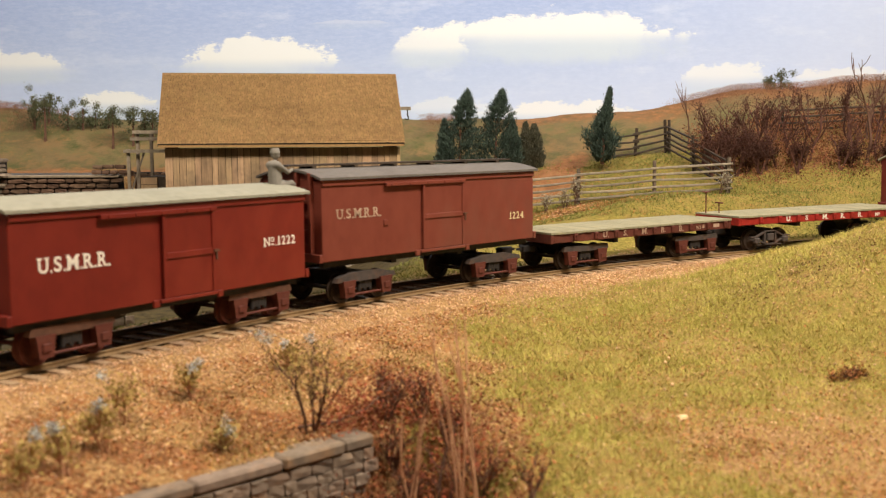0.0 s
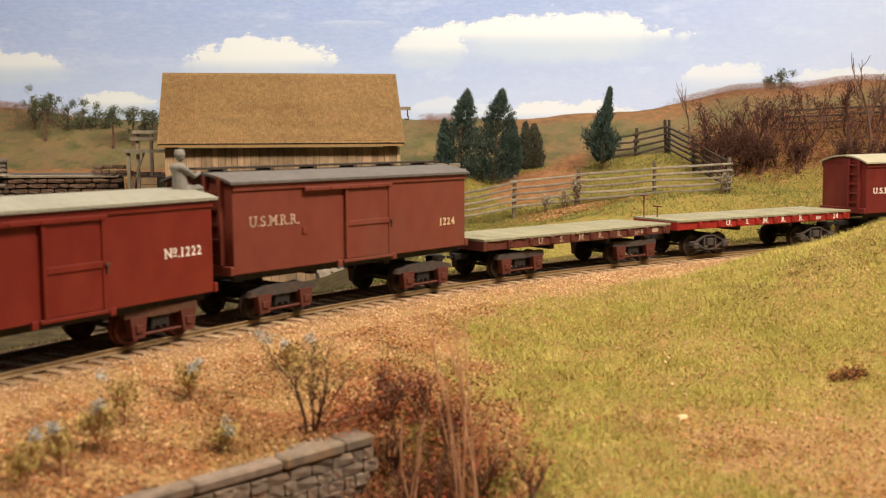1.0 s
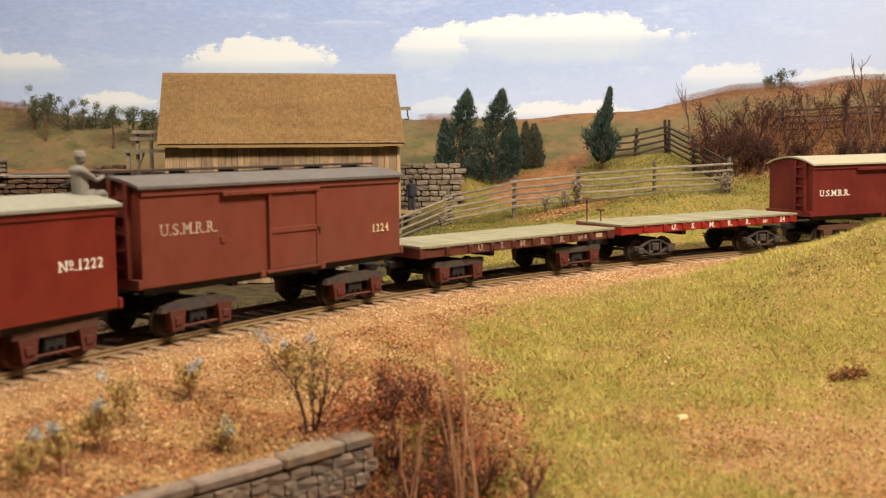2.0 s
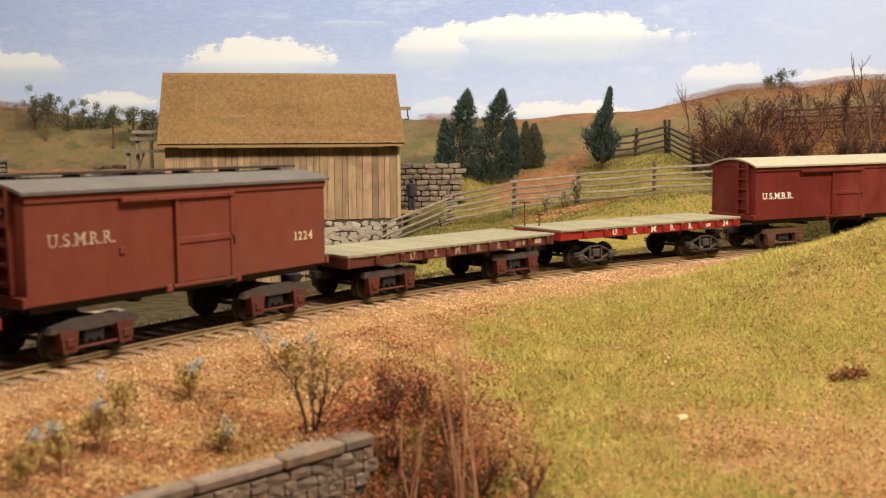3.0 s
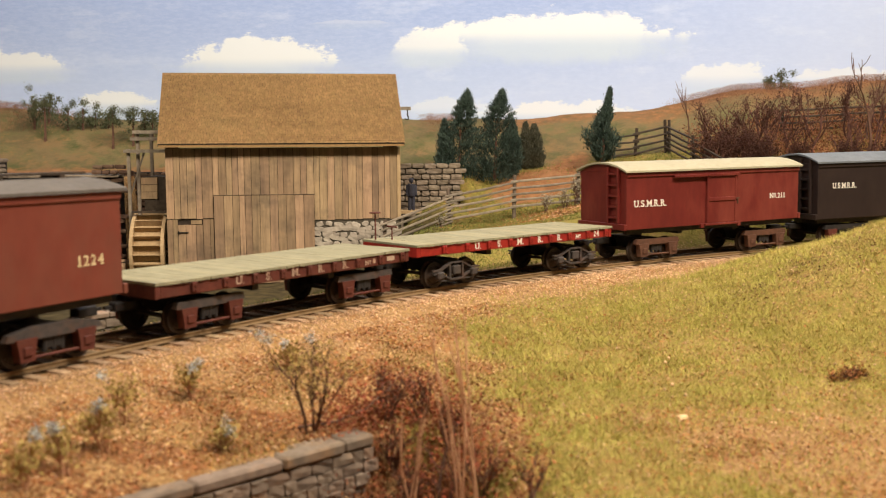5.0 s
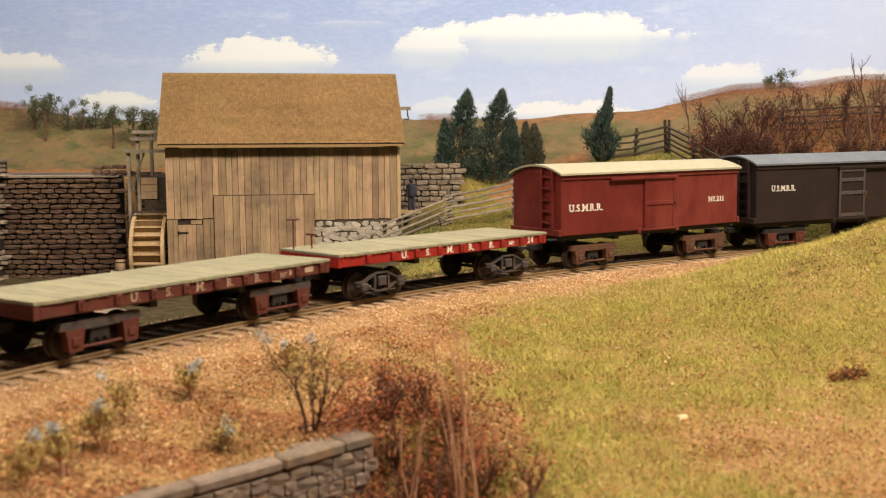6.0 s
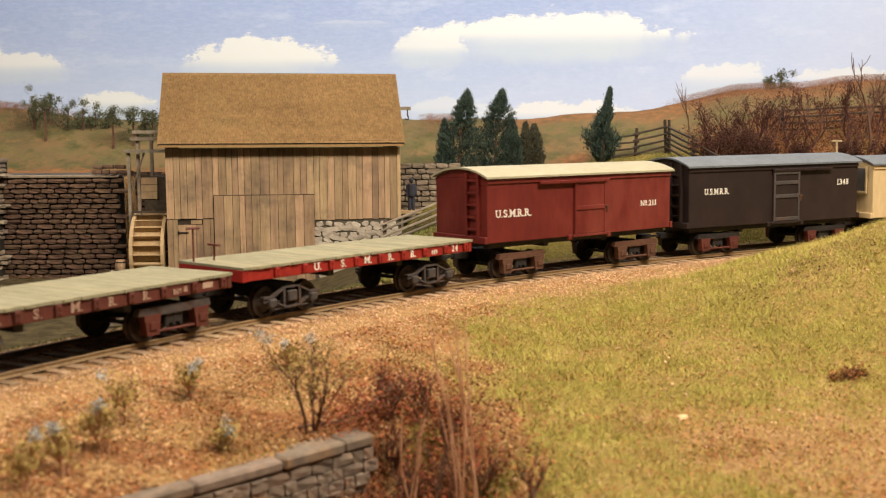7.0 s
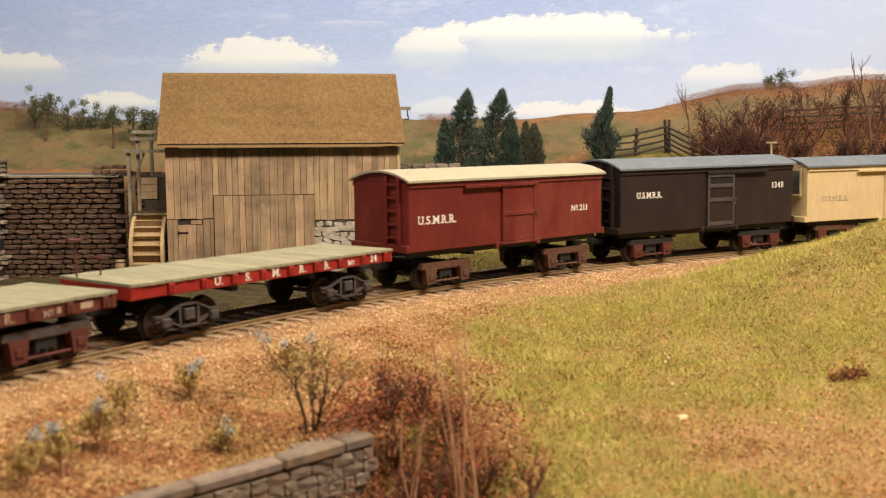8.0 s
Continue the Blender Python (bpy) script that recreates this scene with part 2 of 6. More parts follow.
    "figure_grey": material("figure_grey", (0.13, 0.12, 0.105), (0.25, 0.23, 0.2), 0.8, grain=10, broad=6, bump=0.1),
    "figure_dark": material("figure_dark", (0.018, 0.018, 0.026), (0.055, 0.055, 0.075), 0.8, grain=10, broad=6, bump=0.1),
    "iron": material("iron", (0.02, 0.019, 0.018), (0.05, 0.045, 0.04), 0.5, 0.6, grain=40, broad=10, bump=0.1),
    "room_wall": material("room_wall", (0.3, 0.28, 0.25), (0.36, 0.34, 0.3), 0.9, grain=3, broad=0.4, bump=0.1),
    "fascia": material("fascia", (0.05, 0.07, 0.045), (0.07, 0.09, 0.06), 0.5, grain=10, broad=2, bump=0.1),
}

# ---- the line of the track ----
SS = np.arange(-120, 140.01, 0.2)


def _track():
    q = np.clip(SS, -40, 55) / 30
    k = -0.0107 - 0.0016 * q + 0.0031 * q * q
    k = np.where(np.abs(SS) > 70, 0.0, k)
    i0 = int(np.argmin(np.abs(SS)))
    th = np.concatenate([[0], np.cumsum((k[1:] + k[:-1]) / 2 * 0.2)])
    th += 0.801 - th[i0]
    X = np.concatenate([[0], np.cumsum(np.cos((th[1:] + th[:-1]) / 2) * 0.2)])
    Y = np.concatenate([[0], np.cumsum(np.sin((th[1:] + th[:-1]) / 2) * 0.2)])
    c = np.clip(SS, -50, 60)
    Z = 0.0035 * c + 0.0058 * c * c / 50
    return X - X[i0] - 2.119, Y - Y[i0] + 62.195, Z, th


TX, TY, TZ, TH = _track()


def on_track(s):
    return tuple(float(np.interp(s, SS, a)) for a in (TX, TY, TZ, TH))


def track_coords(x, y):
    """Along and across (positive on the far side) of the track for arrays x, y."""
    x, y = np.asarray(x, dtype=float).ravel(), np.asarray(y, dtype=float).ravel()
    tx, ty, th, ss = TX[::5], TY[::5], TH[::5], SS[::5]
    i = np.empty(len(x), dtype=int)
    for a in range(0, len(x), 20000):
        d = (x[a:a + 20000, None] - tx) ** 2 + (y[a:a + 20000, None] - ty) ** 2
        i[a:a + 20000] = d.argmin(1)
    dx, dy = x - tx[i], y - ty[i]
    return ss[i] + dx * np.cos(th[i]) + dy * np.sin(th[i]), -dx * np.sin(th[i]) + dy * np.cos(th[i])


def height(x, y):
    """The layout's ground."""
    x, y = np.asarray(x, dtype=float), np.asarray(y, dtype=float)
    shape = np.broadcast(x, y).shape
    x, y = np.broadcast_to(x, shape).ravel(), np.broadcast_to(y, shape).ravel()
    s, v = track_coords(x, y)
    bed = np.interp(s, SS, TZ) - 0.37
    # near side: shoulder, slope, hollow before the low wall, grassy mound
    u = np.maximum(-v, 0)
    near = bed - 0.45 * S(3.0, 5.5, u) - 1.5 * S(4, 14, u) - 0.8 * S(14, 40, u)
    cx, cy = (x + 6.2) * 0.707 - (y - 35) * 0.707, (x + 6.2) * 0.707 + (y - 35) * 0.707
    near = near - 3.6 * S(-0.2, 1.2, cx) * S(-14, -9, cy) * (1 - S(4.2, 9, cy)) * (1 - S(4, 11, cx))
    near = near + 6.8 * np.exp(-((x - 35) / 14.0) ** 2 - ((y - 63) / 12.0) ** 2) * S(3, 10, u)
    near = near + 0.8 * np.exp(-((x - 23) / 8.0) ** 2 - ((y - 60) / 10.0) ** 2) * S(3, 9, u)
    # far side
    low = -4.5 + 5.3 * S(-14, 1, x) + 3.0 * S(0, 22, x)
    low = low + 2.2 * np.exp(-((x + 0.5) / 3.2) ** 2) * S(97.5, 100.8, y) * (1 - S(102.5, 104.5, y))
    mid = 5.4 + 1.8 * S(8, 26, x) + 3.0 * S(26, 50, x)
    y0 = 100.2 + 6.6 * S(-33, -31.6, x) - 1.4 * S(-10, -7, x) - 8.4 * S(1.2, 5, x)
    y1 = y0 + 0.8 + 14.2 * S(1.2, 5, x)
    far = low + (mid - low) * S(0, 1, (y - y0) / (y1 - y0))
    ridge = 11.6 + 2.2 * S(-38, -62, x) + 0.9 * S(8, 24, x) + 2.5 * S(24, 38, x) + 1.4 * S(38, 60, x)
    far = far + (ridge - mid) * S(109, 129, y)
    b = S(3.0, 11, v)
    z = np.where(v > 0, bed * (1 - b) + far * b, near)
    z = z + 0.05 * np.sin(x * 1.9 + 1.3 * np.sin(y * 0.7)) * np.cos(y * 1.3 + x * 0.4) * S(3.5, 8, np.abs(v))
    z = z + 0.12 * np.sin(x * 0.55 + 2) * np.sin(y * 0.47 + 1) * S(4, 10, np.abs(v))
    return z.reshape(shape)


def ground_at(x, y):
    return float(height(np.array([x]), np.array([y]))[0])


def patch(x, y, size, seed):
    """Smooth blotches between 0 and 1, about size cm wide."""
    r = np.random.default_rng(seed)
    v = 0.0
    for k in range(9):
        a, ph, f = r.uniform(0, 2 * np.pi), r.uniform(0, 2 * np.pi), r.uniform(0.6, 1.9) * 2 * np.pi / (size * 2)
        v = v + np.sin((x * np.cos(a) + y * np.sin(a)) * f + ph + 1.3 * np.sin(y * f * 0.6 + ph))
    return S(-2.2, 2.2, v)
# ---- ground, backdrop, room ----
def zone_material():
    mat = bpy.data.materials.new("layout_ground")
    mat.use_nodes = True
    nt = mat.node_tree
    N, K = nt.nodes, nt.links
    bsdf = N["Principled BSDF"]
    tc = N.new("ShaderNodeTexCoord")
    at_ = N.new("ShaderNodeAttribute")
    at_.attribute_name = "zones"
    sep = N.new("ShaderNodeSeparateColor")
    K.new(at_.outputs["Color"], sep.inputs[0])

    def tex(scale, detail=5, rgh=0.65):
        t = N.new("ShaderNodeTexNoise")
        t.inputs["Scale"].default_value, t.inputs["Detail"].default_value, t.inputs["Roughness"].default_value = scale, detail, rgh
        K.new(tc.outputs["Object"], t.inputs["Vector"])
        return t.outputs["Fac"]

    def ramp(src, a, b):
        r = N.new("ShaderNodeMapRange")
        r.inputs["From Min"].default_value, r.inputs["From Max"].default_value = a, b
        K.new(src, r.inputs["Value"])
        return r.outputs[0]

    def mix(fac, a, b):
        m = N.new("ShaderNodeMix")
        m.data_type = "RGBA"
        K.new(fac, m.inputs["Factor"])
        for key, v in (("A", a), ("B", b)):
            if isinstance(v, tuple):
                m.inputs[key].default_value = (*v, 1)
            else:
                K.new(v, m.inputs[key])
        return m.outputs["Result"]

    fine, mid, wide = tex(420), tex(90), tex(14)
    soil = mix(ramp(fine, 0.35, 0.65), (0.17, 0.09, 0.036), (0.42, 0.26, 0.115))
    soil = mix(ramp(mid, 0.5, 0.68), soil, (0.24, 0.1, 0.035))
    turf = mix(ramp(fine, 0.35, 0.65), (0.12, 0.1, 0.022), (0.28, 0.22, 0.055))
    turf = mix(ramp(mid, 0.48, 0.7), turf, (0.27, 0.17, 0.06))
    red = mix(ramp(mid, 0.3, 0.7), (0.17, 0.075, 0.032), (0.31, 0.15, 0.066))
    meadow = mix(ramp(wide, 0.35, 0.65), (0.1, 0.082, 0.04), (0.19, 0.135, 0.065))
    meadow = mix(ramp(tex(45), 0.45, 0.75), meadow, (0.13, 0.125, 0.05))

    meadow = mix(ramp(tex(30, 7, 0.72), 0.48, 0.66), meadow, (0.2, 0.125, 0.058))
    meadow = mix(ramp(tex(24, 7, 0.72), 0.52, 0.68), meadow, (0.075, 0.085, 0.03))

    def soft(channel):
        n = N.new("ShaderNodeMath")
        n.operation = "ADD"
        K.new(sep.outputs[channel], n.inputs[0])
        m2 = N.new("ShaderNodeMath")
        m2.operation = "MULTIPLY_ADD"
        K.new(mid, m2.inputs[0])
        m2.inputs[1].default_value, m2.inputs[2].default_value = 1.2, -0.6
        K.new(m2.outputs[0], n.inputs[1])
        return ramp(n.outputs[0], 0.3, 0.7)

    colour = mix(soft(0), soil, turf)
    colour = mix(soft(2), colour, meadow)
    colour = mix(soft(1), colour, red)
    # shade beyond the track, put into the ground colour as dark brown
    shaded_soil = mix(ramp(mid, 0.35, 0.65), (0.035, 0.028, 0.015), (0.09, 0.068, 0.032))
    colour = mix(at_.outputs["Alpha"], colour, shaded_soil)
    K.new(colour, bsdf.inputs["Base Color"])
    bsdf.inputs["Roughness"].default_value, bsdf.inputs["Specular IOR Level"].default_value = 0.95, 0.1
    b = N.new("ShaderNodeBump")
    b.inputs["Strength"].default_value, b.inputs["Distance"].default_value = 0.7, 0.0012
    K.new(fine, b.inputs["Height"])
    K.new(b.outputs["Normal"], bsdf.inputs["Normal"])
    return mat


def zones(x, y):
    """How much turf, red soil, far meadow and painted-in shade beyond the track the ground has."""
    s, v = track_coords(x, y)
    u = np.maximum(-v, 0)
    wob = 1.5 * np.sin(y * 0.31 + 1) + 1.0 * np.sin(y * 0.83 + x * 0.2)
    turf = S(-2.6, 1.6, x + wob * 0.6 - 0.05 * (y - 45)) * S(4.2, 7.5, u + 0.4 * wob)
    turf = turf * (1 - 0.85 * S(5, 14, x + wob) * S(50, 36, y + 0.8 * wob)) * (1 - 0.35 * patch(x, y, 2.2, 21))
    far_turf = S(3.2, 4.5, v) * (1 - S(111, 115, y)) * np.maximum(S(-14, -6, x), 1 - S(8, 12, v))
    turf = np.where(v > 0, far_turf, turf)
    red = S(0.35, 0.75, np.exp(-((x - 10.0) / 6.5) ** 2 - ((y - 106.5 - 0.35 * (x - 10)) / 6.0) ** 2)) + 0.6 * S(24, 29, x) * S(101, 106, y) * (1 - S(112, 118, y)) + 0.7 * S(-26, -30, x) * S(108, 110, y) * (1 - S(111, 116, y))
    red = np.maximum(red, 1.1 * np.exp(-((x - 13.0) / 3.6) ** 2 - ((y - 111 - 0.8 * (x - 13)) / 3.4) ** 2))
    red = np.maximum(red, 0.8 * S(122, 127, y) * S(26, 32, x))
    red = np.maximum(red, 0.6 * S(120, 125, y + 1.2 * np.sin(x * 0.31)) * S(2, 8, x))
    # where the shade is painted: far side of the track, left, before the mill
    far_shade = S(5.0, 9, v + 0.5 * wob) * S(4, -3, x + 0.2 * wob) * (1 - S(99.5, 101, y))
    red = np.maximum(red, 0.95 * S(5.5, 9, u) * S(6, 1, x) * patch(x, y, 3.0, 5) * (v < 0))
    red = np.maximum(red, 0.2 * np.exp(-((x - 21) / 4.5) ** 2 - ((y - 59) / 2.8) ** 2) * (v < 0))
    red = np.maximum(red, 0.25 * S(-20, -26, x) * S(102, 106, y) * patch(x, y, 9.0, 8))
    meadow = S(110, 114, y)
    return np.stack([np.clip(turf, 0, 1), np.clip(red, 0, 1), np.clip(meadow, 0, 1), far_shade], 1)


def ground():
    xs = np.concatenate([np.arange(-90, -45, 1.5), np.arange(-45, 60, 0.4), np.arange(60, 100, 1.5)])
    ys = np.concatenate([np.arange(-8, 20, 1.0), np.arange(20, 131.1, 0.4)])
    gx, gy = np.meshgrid(xs, ys)
    gz = height(gx, gy)
    n, m = len(ys), len(xs)
    i = np.arange((n - 1) * (m - 1))
    a = i // (m - 1) * m + i % (m - 1)
    faces = np.stack([a, a + 1, a + m + 1, a + m], 1)
    ob = raw_mesh("ground", np.stack([gx.ravel(), gy.ravel(), gz.ravel()], 1), faces, zone_material(), smooth=True)
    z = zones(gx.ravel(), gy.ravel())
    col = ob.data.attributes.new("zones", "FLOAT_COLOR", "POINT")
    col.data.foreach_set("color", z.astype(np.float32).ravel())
    return tagged(ob, "layout ground of tan soil, dry grass and green turf", "ground", kind="structure")


def sky_material():
    """The painted sky: blue, paler to the horizon, with brushed cumulus clouds."""
    mat = bpy.data.materials.new("painted_sky")
    mat.use_nodes = True
    nt = mat.node_tree
    N, K = nt.nodes, nt.links
    bsdf = N["Principled BSDF"]
    tc = N.new("ShaderNodeTexCoord")
    sep = N.new("ShaderNodeSeparateXYZ")
    K.new(tc.outputs["Object"], sep.inputs[0])

    def m(op, a, b=0.0, c=0.0):
        n = N.new("ShaderNodeMath")
        n.operation = op
        for i, v in enumerate((a, b, c)):
            if isinstance(v, (int, float)):
                n.inputs[i].default_value = v
            else:
                K.new(v, n.inputs[i])
        return n.outputs[0]

    def tex(scale, detail, rgh=0.6, stretch=(1, 1, 1)):
        mp = N.new("ShaderNodeMapping")
        mp.inputs["Scale"].default_value = stretch
        K.new(tc.outputs["Object"], mp.inputs["Vector"])
        t = N.new("ShaderNodeTexNoise")
        t.inputs["Scale"].default_value, t.inputs["Detail"].default_value, t.inputs["Roughness"].default_value = scale, detail, rgh
        K.new(mp.outputs[0], t.inputs["Vector"])
        return t.outputs["Fac"]

    def ramp(src, a, b, lo=0.0, hi=1.0):
        r = N.new("ShaderNodeMapRange")
        r.interpolation_type = "SMOOTHSTEP"
        for k, v in (("From Min", a), ("From Max", b), ("To Min", lo), ("To Max", hi)):
            r.inputs[k].default_value = v
        K.new(src, r.inputs["Value"])
        return r.outputs[0]

    def mix(fac, a, b):
        n = N.new("ShaderNodeMix")
        n.data_type = "RGBA"
        K.new(fac, n.inputs["Factor"])
        for key, v in (("A", a), ("B", b)):
            if isinstance(v, tuple):
                n.inputs[key].default_value = (*v, 1)
            else:
                K.new(v, n.inputs[key])
        return n.outputs["Result"]

    x, z = sep.outputs["X"], sep.outputs["Z"]
    puff, wisp, stroke = tex(30, 7, 0.62), tex(20, 6, 0.7, (0.6, 1, 2.2)), tex(160, 4, 0.7, (0.5, 1, 1.6))
    sky = mix(ramp(z, 0.10, 0.27), (0.47, 0.565, 0.78), (0.3, 0.39, 0.645))
    sky = mix(ramp(x, 0.1, 0.65, 0, 0.7), sky, (0.53, 0.61, 0.8))
    sky = mix(ramp(stroke, 0.35, 0.7, 0, 0.22), sky, (0.55, 0.64, 0.84))
    sky = mix(ramp(wisp, 0.5, 0.75, 0, 0.35), sky, (0.62, 0.69, 0.82))
    # centre x, flat base z, half width, height above and softness below, strength
    clouds = ((-23.4, 17.5, 11.6, 4.6, 2.5, 1.0), (14.2, 20.6, 17.6, 4.8, 2.2, 1.0), (20, 21.0, 7, 4.6, 2.0, 0.6), (-56, 17.4, 9.0, 3.6, 1.4, 0.95), (-41.5, 13.0, 5.6, 2.6, 2.0, 1.0), (-1.5, 19.4, 6.0, 3.4, 1.6, 0.85),
              (15, 11.4, 12, 2.6, 3.0, 0.85), (36, 15.6, 6.0, 3.4, 3.0, 0.75), (52, 15.8, 8.0, 2.4, 3.0, 0.7), (-11.5, 23.6, 6, 0.7, 0.6, 0.25), (1, 12, 6, 2.6, 2.6, 0.5))
    for cx, cz, rx, up, down, strength in clouds:
        dx = m("DIVIDE", m("SUBTRACT", x, cx * C), rx * C)
        dz = m("SUBTRACT", z, cz * C)
        e = m("ADD", m("DIVIDE", m("MAXIMUM", dz, 0.0), up * C), m("DIVIDE", m("MAXIMUM", m("MULTIPLY", dz, -1.0), 0.0), down * C))
        d = m("SQRT", m("ADD", m("MULTIPLY", dx, dx), m("MULTIPLY", e, e)))
        d = m("ADD", d, m("MULTIPLY_ADD", puff, 1.1, -0.55))
        d = m("ADD", d, m("MULTIPLY_ADD", stroke, 0.5, -0.25))
        # crisp above, soft at the foot
        top = ramp(d, 0.85, 0.99, strength, 0.0)
        foot = ramp(d, 0.35, 1.2, strength * 0.75, 0.0)
        cover = N.new("ShaderNodeMix")
        K.new(ramp(dz, 0.1 * up * C, 0.45 * up * C), cover.inputs["Factor"])
        K.new(foot, cover.inputs["A"])
        K.new(top, cover.inputs["B"])
        shade = mix(ramp(dz, -0.1 * down * C, 0.5 * up * C), (0.5, 0.59, 0.7), (0.68, 0.72, 0.76))
        sky = mix(cover.outputs[0], sky, shade)
    K.new(sky, bsdf.inputs["Base Color"])
    bsdf.inputs["Roughness"].default_value, bsdf.inputs["Specular IOR Level"].default_value = 0.9, 0.1
    return mat


def room():
    bm = boxes((-150, 150, 131.2, 132, -12, 62))
    tagged(part("backdrop", bm, sky_material()), "painted blue sky backdrop with white clouds", "backdrop", kind="structure")
    tagged(part("fascia", boxes((-90, 100, -9, -8.05, -30, -3)), M["fascia"]), "dark green layout fascia panel", "trim", kind="structure")
    for name, b in (("wall_north", (-152, 152, 133, 138, -45, 105)), ("wall_south", (-152, 152, -85, -80, -45, 105)), ("wall_west", (-157, -152, -80, 133, -45, 105)), ("wall_east", (152, 157, -80, 133, -45, 105))):
        tagged(part(name, boxes(b), M["room_wall"]), "plain off-white room wall", "wall", kind="structure")
    tagged(part("ceiling", boxes((-152, 152, -80, 133, 105, 110)), M["room_wall"]), "plain off-white ceiling", "ceiling", kind="structure")
    tagged(part("floor", boxes((-152, 152, -80, 133, -50, -45)), M["fascia"]), "dark green floor of the room", "floor", kind="structure")


ground()
room()


def strip_light(x, y, z, w):
    fx = thing("strip_light", at(x, y, z), "white strip light fixture above the layout", "lamp", "strip lights")
    part("housing", boxes((-w / 2 - 2, w / 2 + 2, -9, 9, 7.5, 9.5), bevel=0.3), M["white_paint"], fx)
    for sx in (-w / 2 + 4, w / 2 - 4):
        bm = bmesh.new()
        rod(bm, (sx, 0, 9.5), (sx, 0, 105 - z), 0.4, n=8)
        part("hanger", bm, M["iron"], fx)


for eye, target, sx, sy, watts in LAMPS:
    strip_light(*eye, sx)
strip_light(14, 84, 88, 150)


# ---- track ----
def track():
    tr = thing("railway_track", None, "brass-brown rails on weathered wooden ties in tan ballast", "track", kind="structure")
    ss = np.arange(-60, 75, 0.5)
    for sgn in (-1, 1):
        off = sgn * 1.65
        prof = ((-0.12, -0.25), (0.12, -0.25), (0.12, -0.22), (0.07, -0.2), (0.07, -0.07), (0.085, -0.06), (0.085, 0.0), (-0.085, 0.0), (-0.085, -0.06), (-0.07, -0.07), (-0.07, -0.2), (-0.12, -0.22))
        vs, fs = [], []
        n = len(prof)
        for s in ss:
            x, y, z, th = on_track(s)
            for a, b in prof:
                vs.append((x - math.sin(th) * (off + a), y + math.cos(th) * (off + a), z + b - 0.004))
        for k in range(len(ss) - 1):
            for i in range(n):
                j = (i + 1) % n
                fs.append((k * n + j, k * n + i, (k + 1) * n + i, (k + 1) * n + j))
        raw_mesh("rail", vs, fs, M["rail"], tr)
    shapes = []
    rng = random.Random(4)
    for k in range(6):
        bm = bmesh.new()
        box(bm, -0.24 * rng.uniform(0.85, 1.15), 0.24 * rng.uniform(0.85, 1.15), -2.75 + rng.uniform(-0.15, 0.15), 2.75 + rng.uniform(-0.15, 0.15), -0.36, 0, 0.03)
        bmesh.ops.scale(bm, vec=(C, C, C), verts=bm.verts)
        me = bpy.data.meshes.new("tie")
        bm.to_mesh(me)
        bm.free()
        me.materials.append(M["tie"])
        shapes.append(me)
    s = -56.0
    while s < 72:
        x, y, z, th = on_track(s)
        finish("tie", rng.choice(shapes), None, tr, at(x, y, z - 0.258 + rng.uniform(-0.012, 0.0), math.degrees(th) + rng.uniform(-3, 3)))
        s += 1.12 + rng.uniform(-0.1, 0.1)


track()


# ---- stones ----
def stone_shapes(w, h, d, count, seed, rough=0.1, rounding=(0.76, 0.92, 1.1)):
    """Meshes of rough stones, about w wide, d deep, h high, centred."""
    out = []
    rng = random.Random(seed)
    for _ in range(count):
        bm = bmesh.new()
        bmesh.ops.create_cube(bm, size=1.0)
        bmesh.ops.subdivide_edges(bm, edges=bm.edges[:], cuts=1, use_grid_fill=True)
        for v in bm.verts:
            p = v.co
            k = sum(abs(c) > 0.4 for c in p)
            f = {3: rounding[0], 2: rounding[1], 1: rounding[2]}.get(k, 1.0)
            v.co = Vector((p.x * w * f + rng.uniform(-rough, rough) * w * 0.5, p.y * d * f + rng.uniform(-rough, rough) * d, p.z * h * f + rng.uniform(-rough, rough) * h * 0.6))
        bmesh.ops.scale(bm, vec=(C, C, C), verts=bm.verts)
        me = bpy.data.meshes.new("stone")
        bm.to_mesh(me)
        bm.free()
        out.append(me)
    return out


def stone_rows(wall, x0, x1, z0, z1, w, h, d, mat, seed, gap=0.09, rough=0.15, rounding=(0.76, 0.92, 1.1)):
    """Courses of stones on the front (y = 0) of a wall part; local cm."""
    rng = random.Random(seed)
    kinds = {}
    for f in (0.7, 1.0, 1.35):
        kinds[f] = stone_shapes(w * f - gap, h - gap, d, 4, seed + int(f * 10), rough, rounding)
        for me in kinds[f]:
            me.materials.append(M[mat])
    n = max(1, round((z1 - z0) / h))
    hh = (z1 - z0) / n
    for r in range(n):
        x = x0 - rng.uniform(0, 0.5) * w
        while x < x1:
            f = rng.choice((0.7, 1.0, 1.0, 1.35))
            cx = x + w * f / 2
            if x0 - 0.2 < cx < x1 + 0.2:
                finish("stone", rng.choice(kinds[f]), None, wall, at(cx, rng.uniform(-0.06, 0.05), z0 + (r + 0.5) * hh + rng.uniform(-0.03, 0.03), 0, 0, rng.uniform(-3, 3)))
            x += w * f


